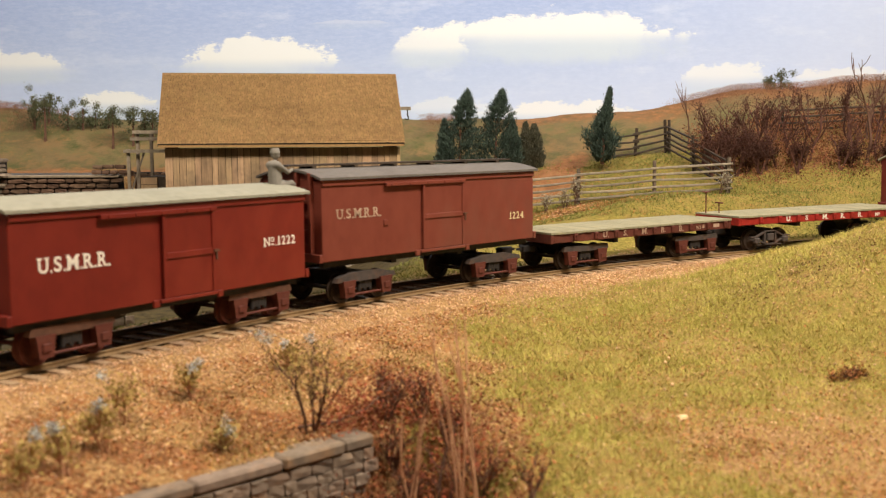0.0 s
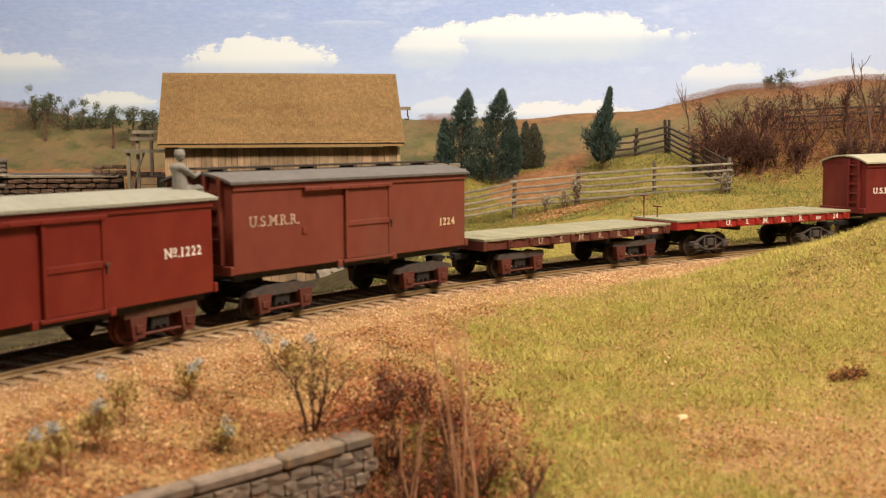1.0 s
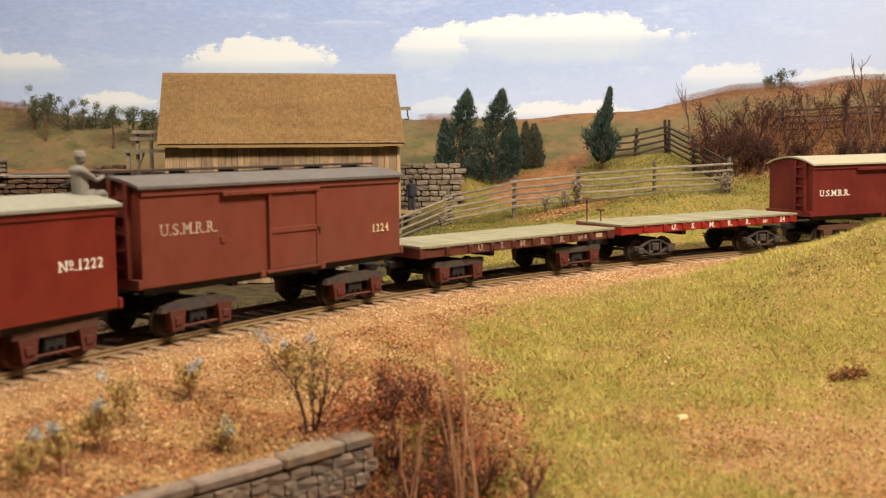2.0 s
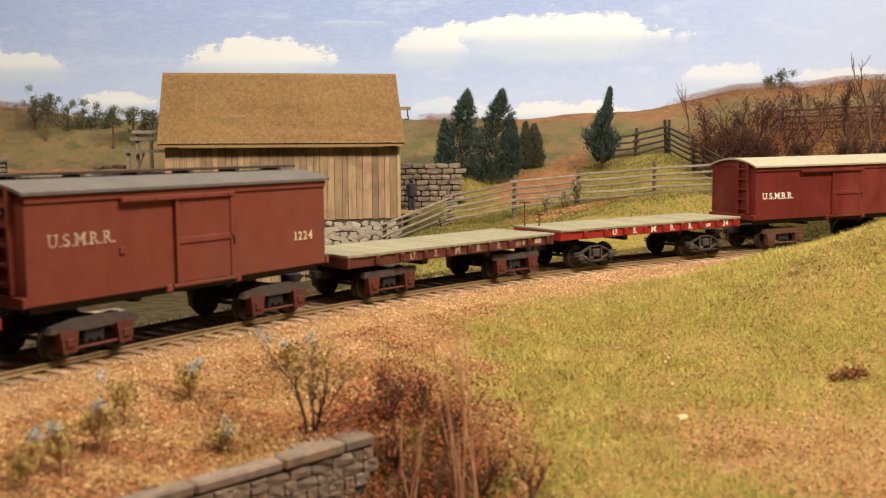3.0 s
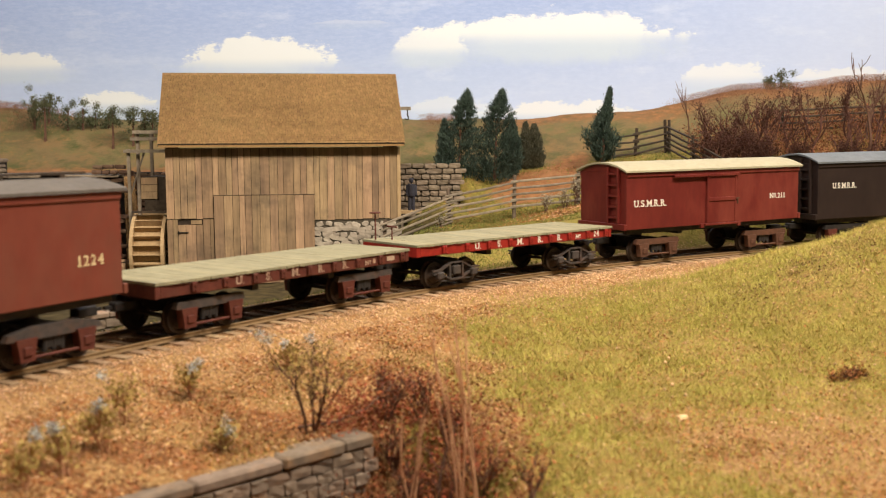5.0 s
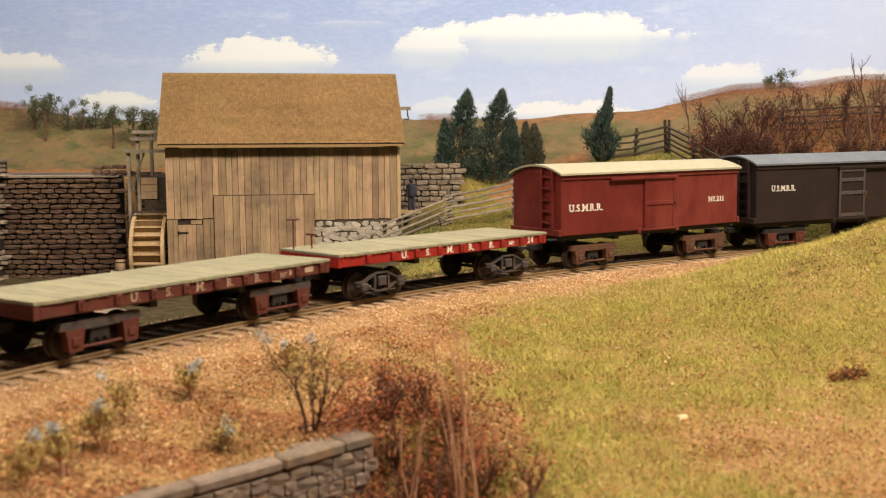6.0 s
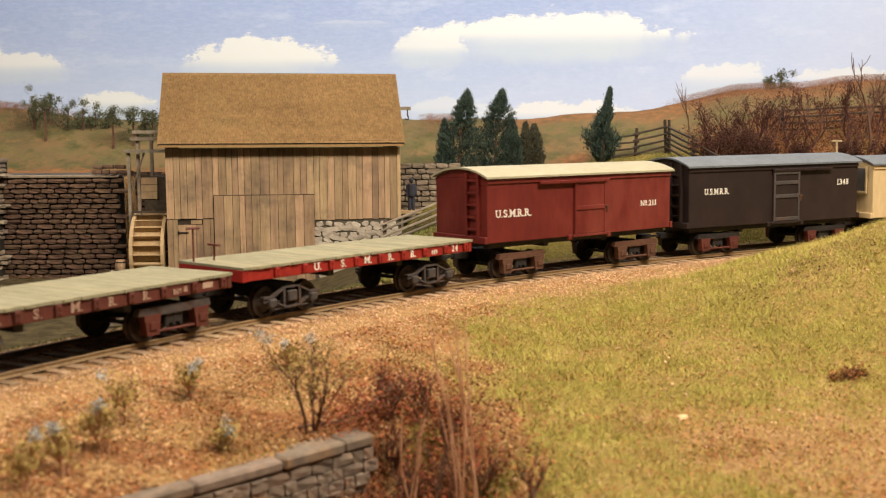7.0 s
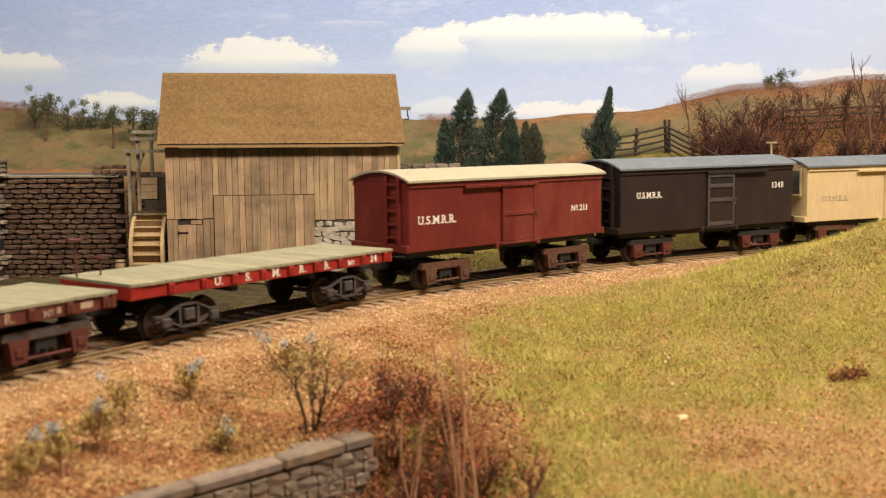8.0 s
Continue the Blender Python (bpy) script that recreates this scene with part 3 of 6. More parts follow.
def stone_walls():
    left = tagged(part("stone_wall", boxes((-3, 15.2, 0.1, 1.6, -8, 5.5)), M["mortar"], m=at(-47, 100, 0)), "dry-laid brown fieldstone retaining wall beside the mill", "stone wall", kind="structure")
    stone_rows(left, 3.9, 15.2, -5.0, 5.45, 1.3, 0.5, 0.5, "wall_stone", 3, gap=0.12, rough=0.1, rounding=(0.84, 0.95, 1.04))
    stone_rows(left, 12.9, 16.2, 5.75, 6.8, 1.1, 0.5, 0.7, "wall_stone", 5, rough=0.1, rounding=(0.84, 0.95, 1.04))
    pier = part("pier", boxes((0.2, 3.7, -0.9, 1.5, -8, 7.3)), M["mortar"], left)
    pier.location.y = -0.1 * C
    stone_rows(pier, 0.3, 3.8, -5.0, 7.5, 1.2, 0.5, 2.2, "light_wall_stone", 7, gap=0.1, rough=0.1, rounding=(0.86, 0.95, 1.03))
    tagged(part("mill_pond", boxes((-48, -33.2, 101.8, 109.5, 5.2, 5.72)), M["pond"]), "dark still water of the mill pond behind the wall", "pond", kind="structure")
    cap = boxes((3.7, 15.2, -0.25, 1.7, 5.5, 5.75), bevel=0.05)
    part("coping", cap, M["light_wall_stone"], left)
    pit = tagged(part("stone_wall", boxes((-1, 10, 0.1, 1.6, -8, 5.8)), M["mortar"], m=at(-33, 106.6, 0)), "dark stone wall at the back of the wheel pit", "stone wall", kind="structure")
    stone_rows(pit, 0, 8.5, -4.5, 5.8, 1.3, 0.6, 0.4, "wall_stone", 13)
    right = tagged(part("stone_wall", boxes((0, 7.4, 0.1, 1.4, -2, 6.4)), M["stone_joint"], m=at(-5.6, 105, 0)), "weathered grey-brown fieldstone wall behind the mill", "stone wall", kind="structure")
    stone_rows(right, 0.1, 7.3, 1.0, 6.65, 1.25, 0.56, 0.4, "light_wall_stone", 8, gap=0.08, rough=0.1, rounding=(0.86, 0.95, 1.03))


stone_walls()


def near_wall():
    """The low coped wall before the track; local x runs along it, its face towards local -y."""
    m = at(-14.5, 26.15, 0, 45)
    wall = tagged(part("retaining_wall", boxes((0, 16.3, 0.1, 0.85, -6.5, -2.66)), M["mortar"], m=m), "low cut-stone culvert wall with a worn stone coping", "stone wall", kind="structure")
    rng = random.Random(9)
    x = 0.0
    while x < 16.2:
        w = min(rng.uniform(2.4, 4.0), 16.62 - x)
        bm = bmesh.new()
        box(bm, x + 0.02, x + w - 0.02, -0.2 + rng.uniform(-0.05, 0.05), 1.0 + rng.uniform(-0.05, 0.05), -2.66, -2.2 + rng.uniform(-0.04, 0.03), 0.1)
        part("coping_stone", bm, M["cut_stone"], wall)
        x += w
    stone_rows(wall, 3.0, 16.3, -6.2, -2.7, 0.72, 0.45, 0.4, "cut_stone", 21, gap=0.04, rough=0.09, rounding=(0.94, 0.99, 1.03))


near_wall()


def far_headwall():
    wall = tagged(part("headwall", boxes((0, 2.2, 0.1, 0.8, -3.5, -0.75)), M["pale_mortar"], m=at(-19.35, 55.0, 0, 48)), "pale stone culvert headwall beyond the track", "stone wall", kind="structure")
    stone_rows(wall, 0.2, 2.2, -3.0, -0.8, 0.9, 0.5, 0.35, "cut_stone", 31, gap=0.06, rough=0.08, rounding=(0.92, 0.98, 1.03))
    for x in (0.0, 1.1):
        part("coping_stone", boxes((x + 0.02, x + 1.08, -0.15, 0.95, -0.76, -0.45), bevel=0.06), M["cut_stone"], wall)


far_headwall()


# ---- the mill ----
def mill():
    L, D = 21.96, 12.0
    barn = thing("mill", at(-25.86, 95, 0, 9.5), "weathered board mill with wood-shingle roof and stone foundation", "building")
    rng = random.Random(12)
    core = bmesh.new()
    box(core, 0.3, L - 0.3, 0.31, D - 0.31, -7, 8.25)
    part("inner_wall", core, M["dark_wood"], barn)
    for x in (0.02, L - 0.27):
        bm = bmesh.new()
        prism(bm, ((0.0, 8.0), (D, 8.0), (D / 2, 14.9)), x, x + 0.25)
        for v in bm.verts:
            v.co = Vector((v.co.y, v.co.x, v.co.z))
        bmesh.ops.recalc_face_normals(bm, faces=bm.faces)
        box(bm, x, x + 0.25, 0.26, D - 0.26, -7, 8.0)
        part("gable_wall", bm, M["grey_wood"], barn)
    part("back_wall", boxes((0, L, D - 0.25, D, -7, 8.3)), M["grey_wood"], barn)

    def boards(x0, x1, z0, z1, y, parent, thick=0.14, wide=(0.52, 0.95)):
        x = x0
        while x < x1 - 0.02:
            w = min(rng.uniform(*wide), x1 - x)
            if x1 - x - w < 0.3:
                w = x1 - x
            dy, zz = rng.uniform(-0.03, 0.03), rng.uniform(-0.05, 0.05)
            part("board", boxes((x + 0.02, x + w - 0.02, y + dy - thick, y + dy, z0 + zz, z1)), M["board"], parent)
            x += w
    front = part("front_wall", boxes((0.25, L - 0.25, 0.16, 0.29, 1.5, 8.3)), M["dark_wood"], barn)
    boards(0.0, 4.3, 1.75, 8.34, 0.15, front)
    boards(4.3, 13.75, 3.8, 8.34, 0.15, front)
    boards(13.75, L, 1.45, 8.34, 0.15, front)
    lower = part("lower_wall", boxes((0.25, 4.3, 0.16, 0.29, -7, 1.7)), M["dark_wood"], barn)
    boards(0.0, 1.0, -5, 1.68, 0.12, lower)
    boards(3.3, 4.3, -5, 1.68, 0.12, lower)
    small = part("small_door", boxes((1.0, 3.3, 0.1, 0.29, -4.5, 1.2)), M["dark_wood"], barn)
    boards(1.0, 3.3, -4.5, 1.18, 0.09, small)
    part("lintel", boxes((2.2, 3.2, -0.06, 0.12, 1.24, 1.6)), M["board"], barn)
    part("hinge", boxes((1.0, 1.95, -0.14, -0.06, 0.42, 0.52), (1.0, 1.1, -0.14, -0.06, 0.3, 0.64)), M["iron"], small)
    big = part("sliding_door", boxes((4.4, 13.7, -0.05, 0.14, -4.5, 3.85)), M["dark_wood"], barn)
    boards(4.35, 13.75, -4.5, 3.88, -0.06, big, wide=(0.5, 0.95))
    part("door_rail", boxes((4.3, 13.8, -0.21, -0.02, 3.89, 3.93)), M["dark_wood"], barn)
    part("corner_board", boxes((L - 0.2, L + 0.12, -0.1, 0.2, 1.45, 8.34)), M["pale_wood"], barn)
    # rubble foundation
    base = part("foundation", boxes((13.8, L, 0.12, 0.9, -7, 1.44)), M["stone_joint"], barn)
    kinds = [stone_shapes(w, h, 0.16, 5, 40 + i, 0.16, (0.82, 0.96, 1.05)) for i, (w, h) in enumerate(((0.85, 0.46), (0.62, 0.42), (1.0, 0.47)))]
    for ks in kinds:
        for me in ks:
            me.materials.append(M["pale_stone"])
    z = -4.0
    while z < 1.3:
        x = 14.1 + rng.uniform(-0.2, 0.4)
        while x < L - 0.2:
            finish("stone", rng.choice(rng.choice(kinds)), None, base, at(x, 0.08, z + rng.uniform(-0.12, 0.12), 0, 0, rng.uniform(-22, 22)))
            x += rng.uniform(0.7, 0.95)
        z += 0.45
    part("foundation", boxes((0, 13.8, 0.3, 0.9, -7.5, -4.5)), M["pale_mortar"], barn)
    # roof
    run, rise, over = D / 2, 6.0, 1.0
    slope = math.atan2(rise, run)
    z_eave = 8.72
    rf = bmesh.new()
    for sgn in (-1, 1):
        a = [(-over, z_eave - 0.25 - over * 0.0), (run, z_eave - 0.25 + (run + over) * math.tan(slope) * 0.985)]
        y = (lambda q: q) if sgn < 0 else (lambda q: D - q)
        vs = []
        for x in (-0.5, L + 0.42):
            for t in (0, 0.2):
                for (q, zz) in a:
                    vs.append(rf.verts.new((x, y(q), zz + t)))
        for q in ((0, 1, 3, 2), (4, 6, 7, 5), (0, 4, 5, 1), (2, 3, 7, 6), (0, 2, 6, 4), (1, 5, 7, 3)):
            rf.faces.new([vs[i] for i in q])
    bmesh.ops.recalc_face_normals(rf, faces=rf.faces)
    roof = part("roof", rf, M["dark_wood"], barn, "brown wood-shingle roof")
    top_z = z_eave - 0.25 + (run + over) * math.tan(slope) * 0.985
    ang = math.atan2(top_z - z_eave + 0.25, run + over)
    length = math.hypot(top_z - z_eave + 0.25, run + over)
    n = 33
    step = length / n
    V, F = [], []
    for sgn in (-1, 1):
        for r in range(n):
            x = -0.55
            while x < L + 0.46:
                w = min(rng.uniform(0.2, 0.36), L + 0.48 - x)
                q0 = -over - 0.06 + 0.0 + r * step * math.cos(ang) + rng.uniform(-0.012, 0.012)
                z0 = z_eave - 0.05 + r * step * math.sin(ang)
                q1, z1 = q0 + 1.5 * step * math.cos(ang), z0 + 1.5 * step * math.sin(ang)
                lift = 0.12 + rng.uniform(-0.01, 0.01)
                g = 0.008
                b = len(V)
                for (q, zz) in ((q0 - 0.06, z0 + lift), (q1, z1 + 0.03)):
                    yy = q if sgn < 0 else D - q
                    V += [(x + g, yy, zz), (x + w - g, yy, zz)]
                F += [(b, b + 1, b + 3, b + 2)] if sgn < 0 else [(b + 1, b, b + 2, b + 3)]
                x += w
    tagged(raw_mesh("shingles", V, F, M["shingle"], roof), kind="stuff")
    part("ridge_cap", boxes((-0.5, L + 0.45, run - 0.2, run + 0.2, top_z + 0.1, top_z + 0.2), bevel=0.03), M["pale_wood"], roof)
    part("eave_board", boxes((-0.45, L + 0.4, -over - 0.02, -over + 0.12, z_eave - 0.28, z_eave - 0.08)), M["shingle"], roof)
    # hoist at the gable
    part("hoist_beam", boxes((L + 0.1, L + 2.0, run - 0.15, run + 0.15, 12.05, 12.4), bevel=0.03), M["grey_wood"], barn)
    bm = bmesh.new()
    pts = [(L + 1.65, 12.05), (L + 1.65, 11.5), (L + 1.78, 11.3), (L + 1.7, 11.12), (L + 1.5, 11.1), (L + 1.4, 11.25)]
    for a, b in zip(pts, pts[1:]):
        rod(bm, (a[0], run, a[1]), (b[0], run, b[1]), 0.07, n=6)
    part("hook", bm, M["iron"], barn)


mill()


def water_wheel():
    R, wd = 3.9, 2.9
    ww = thing("water_wheel", at(-28.1, 98.6, -1.6, 4), "pale new-wood overshot water wheel beside the mill", "water wheel")
    n = 28
    for x0 in (-wd / 2 - 0.16, wd / 2 - 0.16):
        bm = bmesh.new()
        rings = []
        for r, x in ((R - 0.75, x0), (R, x0), (R, x0 + 0.32), (R - 0.75, x0 + 0.32)):
            rings.append([bm.verts.new((x, r * math.cos(2 * math.pi * i / n), r * math.sin(2 * math.pi * i / n))) for i in range(n)])
        for a, b in zip(rings, rings[1:] + rings[:1]):
            for i in range(n):
                bm.faces.new((a[i], a[(i + 1) % n], b[(i + 1) % n], b[i]))
        bmesh.ops.recalc_face_normals(bm, faces=bm.faces)
        rim = part("rim", bm, M["pale_wood"], ww)
        for k in range(4):
            bm = bmesh.new()
            box(bm, x0 + 0.05, x0 + 0.27, -R + 0.7, R - 0.7, -0.14, 0.14, m=Matrix.Rotation(math.pi * k / 4, 4, "X"))
            part("spoke", bm, M["pale_wood"], rim)
    bm = bmesh.new()
    bmesh.ops.create_cone(bm, cap_ends=False, segments=n, radius1=R - 0.72, radius2=R - 0.72, depth=wd - 0.34, matrix=Matrix.Rotation(math.pi / 2, 4, "Y"))
    part("drum", bm, M["pale_wood"], ww)
    for k in range(26):
        bm = bmesh.new()
        box(bm, -wd / 2 + 0.17, wd / 2 - 0.17, R - 0.72, R - 0.06, -0.05, 0.05, m=Matrix.Rotation(2 * math.pi * k / 26, 4, "X"))
        part("bucket", bm, M["pale_wood"], ww)
    bm = bmesh.new()
    rod(bm, (-wd / 2 - 0.7, 0, 0), (wd / 2 + 1.0, 0, 0), 0.28, n=10)
    part("axle", bm, M["dark_wood"], ww)


water_wheel()


def flume():
    fl = thing("flume", at(-29.2, 97.2, 0), "weathered timber flume trestle above the water wheel", "flume")
    for x, z0, z1, y in ((0.05, -6, 10.1, 0.4), (-0.75, -6, 8.3, 0), (2.7, -6, 10.0, 3.0), (0.05, -6, 9.8, 5.0)):
        part("post", boxes((x - 0.14, x + 0.14, y, y + 0.28, z0, z1)), M["grey_wood"], fl)
    for x0, x1, z, y in ((-0.3, 3.0, 9.75, 0.1), (-0.55, 3.0, 9.1, 0.12), (-1.1, 3.3, 7.95, -0.3)):
        part("cross_beam", boxes((x0, x1, y, y + 0.25, z, z + 0.3)), M["grey_wood"], fl)
    bm = bmesh.new()
    rod(bm, (-0.65, 0.15, 4.0), (0.75, 0.15, 7.95), 0.09, n=4)
    part("brace", bm, M["grey_wood"], fl)
    part("trough", boxes((0.1, 2.9, 0.9, 6.5, 3.4, 5.6)), M["dark_wood"], fl)
    for z in (3.5, 4.2, 4.9):
        part("plank", boxes((0.0, 1.75, 0.62, 0.85, z, z + 0.66)), M["board"], fl)
    part("gate", boxes((0.5, 2.7, 0.65, 0.85, 2.4, 3.4)), M["dark_wood"], fl)
    part("sill_beam", boxes((-0.4, 3.1, -0.6, -0.25, 2.2, 2.42)), M["dark_wood"], fl)


flume()


def small_mill_things():
    pl = thing("loading_dock", at(-4.4, 101.5, 0), "small plank dock at the mill's side", "dock")
    part("deck", boxes((0, 3.2, 0, 2.4, 1.7, 1.95)), M["pale_wood"], pl)
    for x in (0.2, 2.8):
        part("post", boxes((x, x + 0.25, 0.1, 0.35, -3, 1.7)), M["grey_wood"], pl)
    for x, y, w, d, top, seed in ((-30.5, 95.6, 2.0, 1.6, -3.2, 77), (-31.9, 95.2, 1.5, 1.3, -3.45, 78), (-32.9, 95.6, 1.2, 1.2, -3.9, 79)):
        z = ground_at(x, y) - 0.2
        rock = finish("rock", stone_shapes(w, top - z, d, 1, seed, 0.12, (0.8, 0.95, 1.0))[0], M["pale_stone"], None, at(x, y, (z + top) / 2))
        tagged(rock, "pale grey-tan boulder beside the water wheel", "rock", "boulders by the wheel")
    brl = thing("barrel", at(-30.5, 95.5, -3.3), "small tan wooden barrel on a rock", "barrel")
    bm = bmesh.new()
    prof = ((0.0, 0.0), (0.4, 0.0), (0.47, 0.25), (0.52, 0.6), (0.47, 0.95), (0.4, 1.2), (0.35, 1.2), (0.34, 1.12), (0.0, 1.12))
    rings = [[bm.verts.new((max(r, 0.001) * math.cos(math.pi * i / 8), max(r, 0.001) * math.sin(math.pi * i / 8), z)) for i in range(16)] for r, z in prof]
    for a, b in zip(rings, rings[1:]):
        for i in range(16):
            bm.faces.new((a[i], a[(i + 1) % 16], b[(i + 1) % 16], b[i]))
    part("staves", bm, M["board"], brl)
    for z in (0.22, 0.98):
        bm = bmesh.new()
        bmesh.ops.create_cone(bm, cap_ends=False, segments=16, radius1=0.5, radius2=0.5, depth=0.1, matrix=Matrix.Translation((0, 0, z)))
        part("hoop", bm, M["iron"], brl)


small_mill_things()


# ---- fences ----
def rail_fence(name, posts, tall, rails, label, mat="grey_wood", sag=0.1, seed=1):
    fe = thing(name, None, label, "fence", "rail fences")
    rng = random.Random(seed)
    tops = []
    for x, y, z in posts:
        ln = rng.uniform(-0.12, 0.12)
        bm = bmesh.new()
        rod(bm, (x - ln, y, z - 0.8), (x + ln, y + rng.uniform(-0.1, 0.1), z + tall + rng.uniform(0.1, 0.35)), 0.2, 0.17, n=6)
        part("post", bm, M["post_wood" if mat == "grey_wood" else mat], fe)
        tops.append(Vector((x, y - 0.22, z)))
    for a, b in zip(tops, tops[1:]):
        for k in range(rails):
            za = tall * (0.17 + 0.7 * k / (rails - 1)) + rng.uniform(-0.06, 0.06)
            zb = tall * (0.17 + 0.7 * k / (rails - 1)) + rng.uniform(-0.06, 0.06)
            p, q = a + Vector((-0.35, 0, za)), b + Vector((0.35, 0, zb))
            d = (q - p).normalized()
            bm = bmesh.new()
            mid = (p + q) / 2 - Vector((0, 0, sag * rng.random()))
            rod(bm, p, mid, 0.115, 0.125, n=5, caps=True)
            rod(bm, mid, q, 0.125, 0.1, n=5, caps=True)
            part("rail", bm, M[mat], fe)


rail_fence("rail_fence", ((-5.6, 96.6, -1.95), (0.61, 97, 0.75), (6.83, 97, 2.05), (12.92, 97, 2.7), (20.18, 97, 3.3), (27.2, 97, 3.65)), 3.35, 5, "weathered grey split-rail fence across the slope", seed=2)
rail_fence("rail_fence", ((17.2, 112, 6.45), (21.2, 112, 6.85), (24.45, 112, 7.75)), 3.0, 4, "dark weathered rail fence along the hilltop pasture", "dark_wood", seed=5)
rail_fence("rail_fence", ((24.75, 111.6, 7.5), (25.7, 104.5, 5.85), (27.3, 97.4, 3.7)), 3.3, 5, "dark weathered rail fence running down the slope", "dark_wood", seed=7)
rail_fence("rail_fence", ((37.5, 113, 9.4), (44, 112.4, 9.7), (52, 112, 10.0)), 3.0, 4, "dark rail fence behind bare brush", "dark_wood", seed=9)


# ---- plants ----
def unit(rng, n):
    v = rng.normal(size=(n, 3))
    return v / np.linalg.norm(v, axis=1, keepdims=True)


def flakes(rng, pos, size, flat=0.0):
    """A small four-cornered leaf at each place; size (n,)."""
    n = len(pos)
    a = unit(rng, n)
    a[:, 2] *= 1 - flat
    b = np.cross(a, unit(rng, n))
    b /= np.linalg.norm(b, axis=1, keepdims=True) + 1e-6
    b[:, 2] *= 1 - flat
    s = size[:, None]
    V = np.stack([pos - a * s, pos + b * s * 0.55, pos + a * s, pos - b * s * 0.55], 1).reshape(-1, 3)
    return V, np.arange(4 * n).reshape(-1, 4)


def blades(rng, pos, length, lean=0.6, width=0.03):
    """Grass blades, a triangle each."""
    n = len(pos)
    ang = rng.uniform(0, 2 * np.pi, n)
    side = np.stack([np.cos(ang), np.sin(ang), np.zeros(n)], 1) * width
    tip = rng.normal(size=(n, 3)) * lean
    tip[:, 2] = 1
    tip /= np.linalg.norm(tip, axis=1, keepdims=True)
    V = np.stack([pos - side, pos + side, pos + tip * length[:, None]], 1).reshape(-1, 3)
    return V, np.arange(3 * n).reshape(-1, 3)


def bits(rng, pos, size):
    """Small four-sided chips of stone or bark."""
    n = len(pos)
    q = unit(rng, n)
    r = np.cross(q, unit(rng, n))
    r /= np.linalg.norm(r, axis=1, keepdims=True) + 1e-6
    t = np.cross(q, r)
    s = size[:, None]
    V = np.stack([pos + q * s, pos - q * s * 0.5 + r * s * 0.8, pos - q * s * 0.5 - r * s * 0.5 + t * s * 0.6, pos - q * s * 0.4 - r * s * 0.4 - t * s * 0.7], 1).reshape(-1, 3)
    b = np.arange(n)[:, None] * 4
    F = np.concatenate([b + np.array([[0, 1, 2]]), b + np.array([[0, 2, 3]]), b + np.array([[0, 3, 1]]), b + np.array([[1, 3, 2]])])
    return V, F


def grow(rng, stems, p, d, length, radius, depth, tips, spread=0.6, kids=3, rise=0.15):
    """Adds a branch and its twigs to the bmesh; gathers the tips."""
    mid = p + d * length * 0.5 + Vector((rng.uniform(-1, 1), rng.uniform(-1, 1), 0)) * length * 0.07
    end = p + d * length
    rod(stems, p, mid, radius, radius * 0.8, n=5, caps=False)
    rod(stems, mid, end, radius * 0.8, radius * 0.55, n=5, caps=False)
    tips.append(end)
    if depth == 0:
        tips.append(mid)
        return
    for k in range(kids):
        f = rng.uniform(0.45, 1.0)
        q = p.lerp(end, f) if k else end
        nd = (d + Vector((rng.uniform(-1, 1), rng.uniform(-1, 1), rng.uniform(-0.5, 0.7) + rise)) * spread).normalized()
        grow(rng, stems, q, nd, length * rng.uniform(0.5, 0.78), radius * 0.6, depth - 1, tips, spread, kids, rise)


def bush(name, x, y, tall, label, stems=3, depth=2, kids=3, leaf=None, leaves=4, leaf_size=0.12, radius=0.07, bark="twig", bloom=0, seed=0, spread=0.6, upright=0.35, z=None, category="bush", group=""):
    rng, nr = random.Random(seed), np.random.default_rng(seed)
    ob = thing(name, at(x, y, (ground_at(x, y) if z is None else z) - 0.1), label, category, group)
    bm, tips = bmesh.new(), []
    for k in range(stems):
        d = Vector((rng.uniform(-1, 1) * upright, rng.uniform(-1, 1) * upright, 1)).normalized()
        grow(rng, bm, Vector((rng.uniform(-0.15, 0.15), rng.uniform(-0.15, 0.15), 0)), d, tall * rng.uniform(0.4, 0.55), radius, depth, tips, spread, kids)
    tips = np.array([tuple(t) for t in tips])
    k = tall / max(tips[:, 2].max(), 0.01)
    bmesh.ops.scale(bm, vec=(1, 1, k), verts=bm.verts)
    tips[:, 2] *= k
    part("branchwork", bm, M[bark], ob)
    if leaf:
        pos = np.repeat(tips, leaves, 0) + nr.normal(size=(len(tips) * leaves, 3)) * leaf_size * 1.9
        V, F = flakes(nr, pos, nr.uniform(0.5, 1.2, len(pos)) * leaf_size)
        raw_mesh("foliage", V, F, M[leaf], ob)
    if bloom:
        order = tips[np.argsort(-tips[:, 2])][:bloom]
        order = np.concatenate([order[:2], order[2::2]])
        pos = np.repeat(order, 110, 0) + nr.normal(size=(len(order) * 110, 3)) * 0.11
        V, F = flakes(nr, pos, nr.uniform(0.025, 0.06, len(pos)))
        raw_mesh("bloom", V, F, M["pale_bloom"], ob, label="pale blue-white blooms")
    return ob


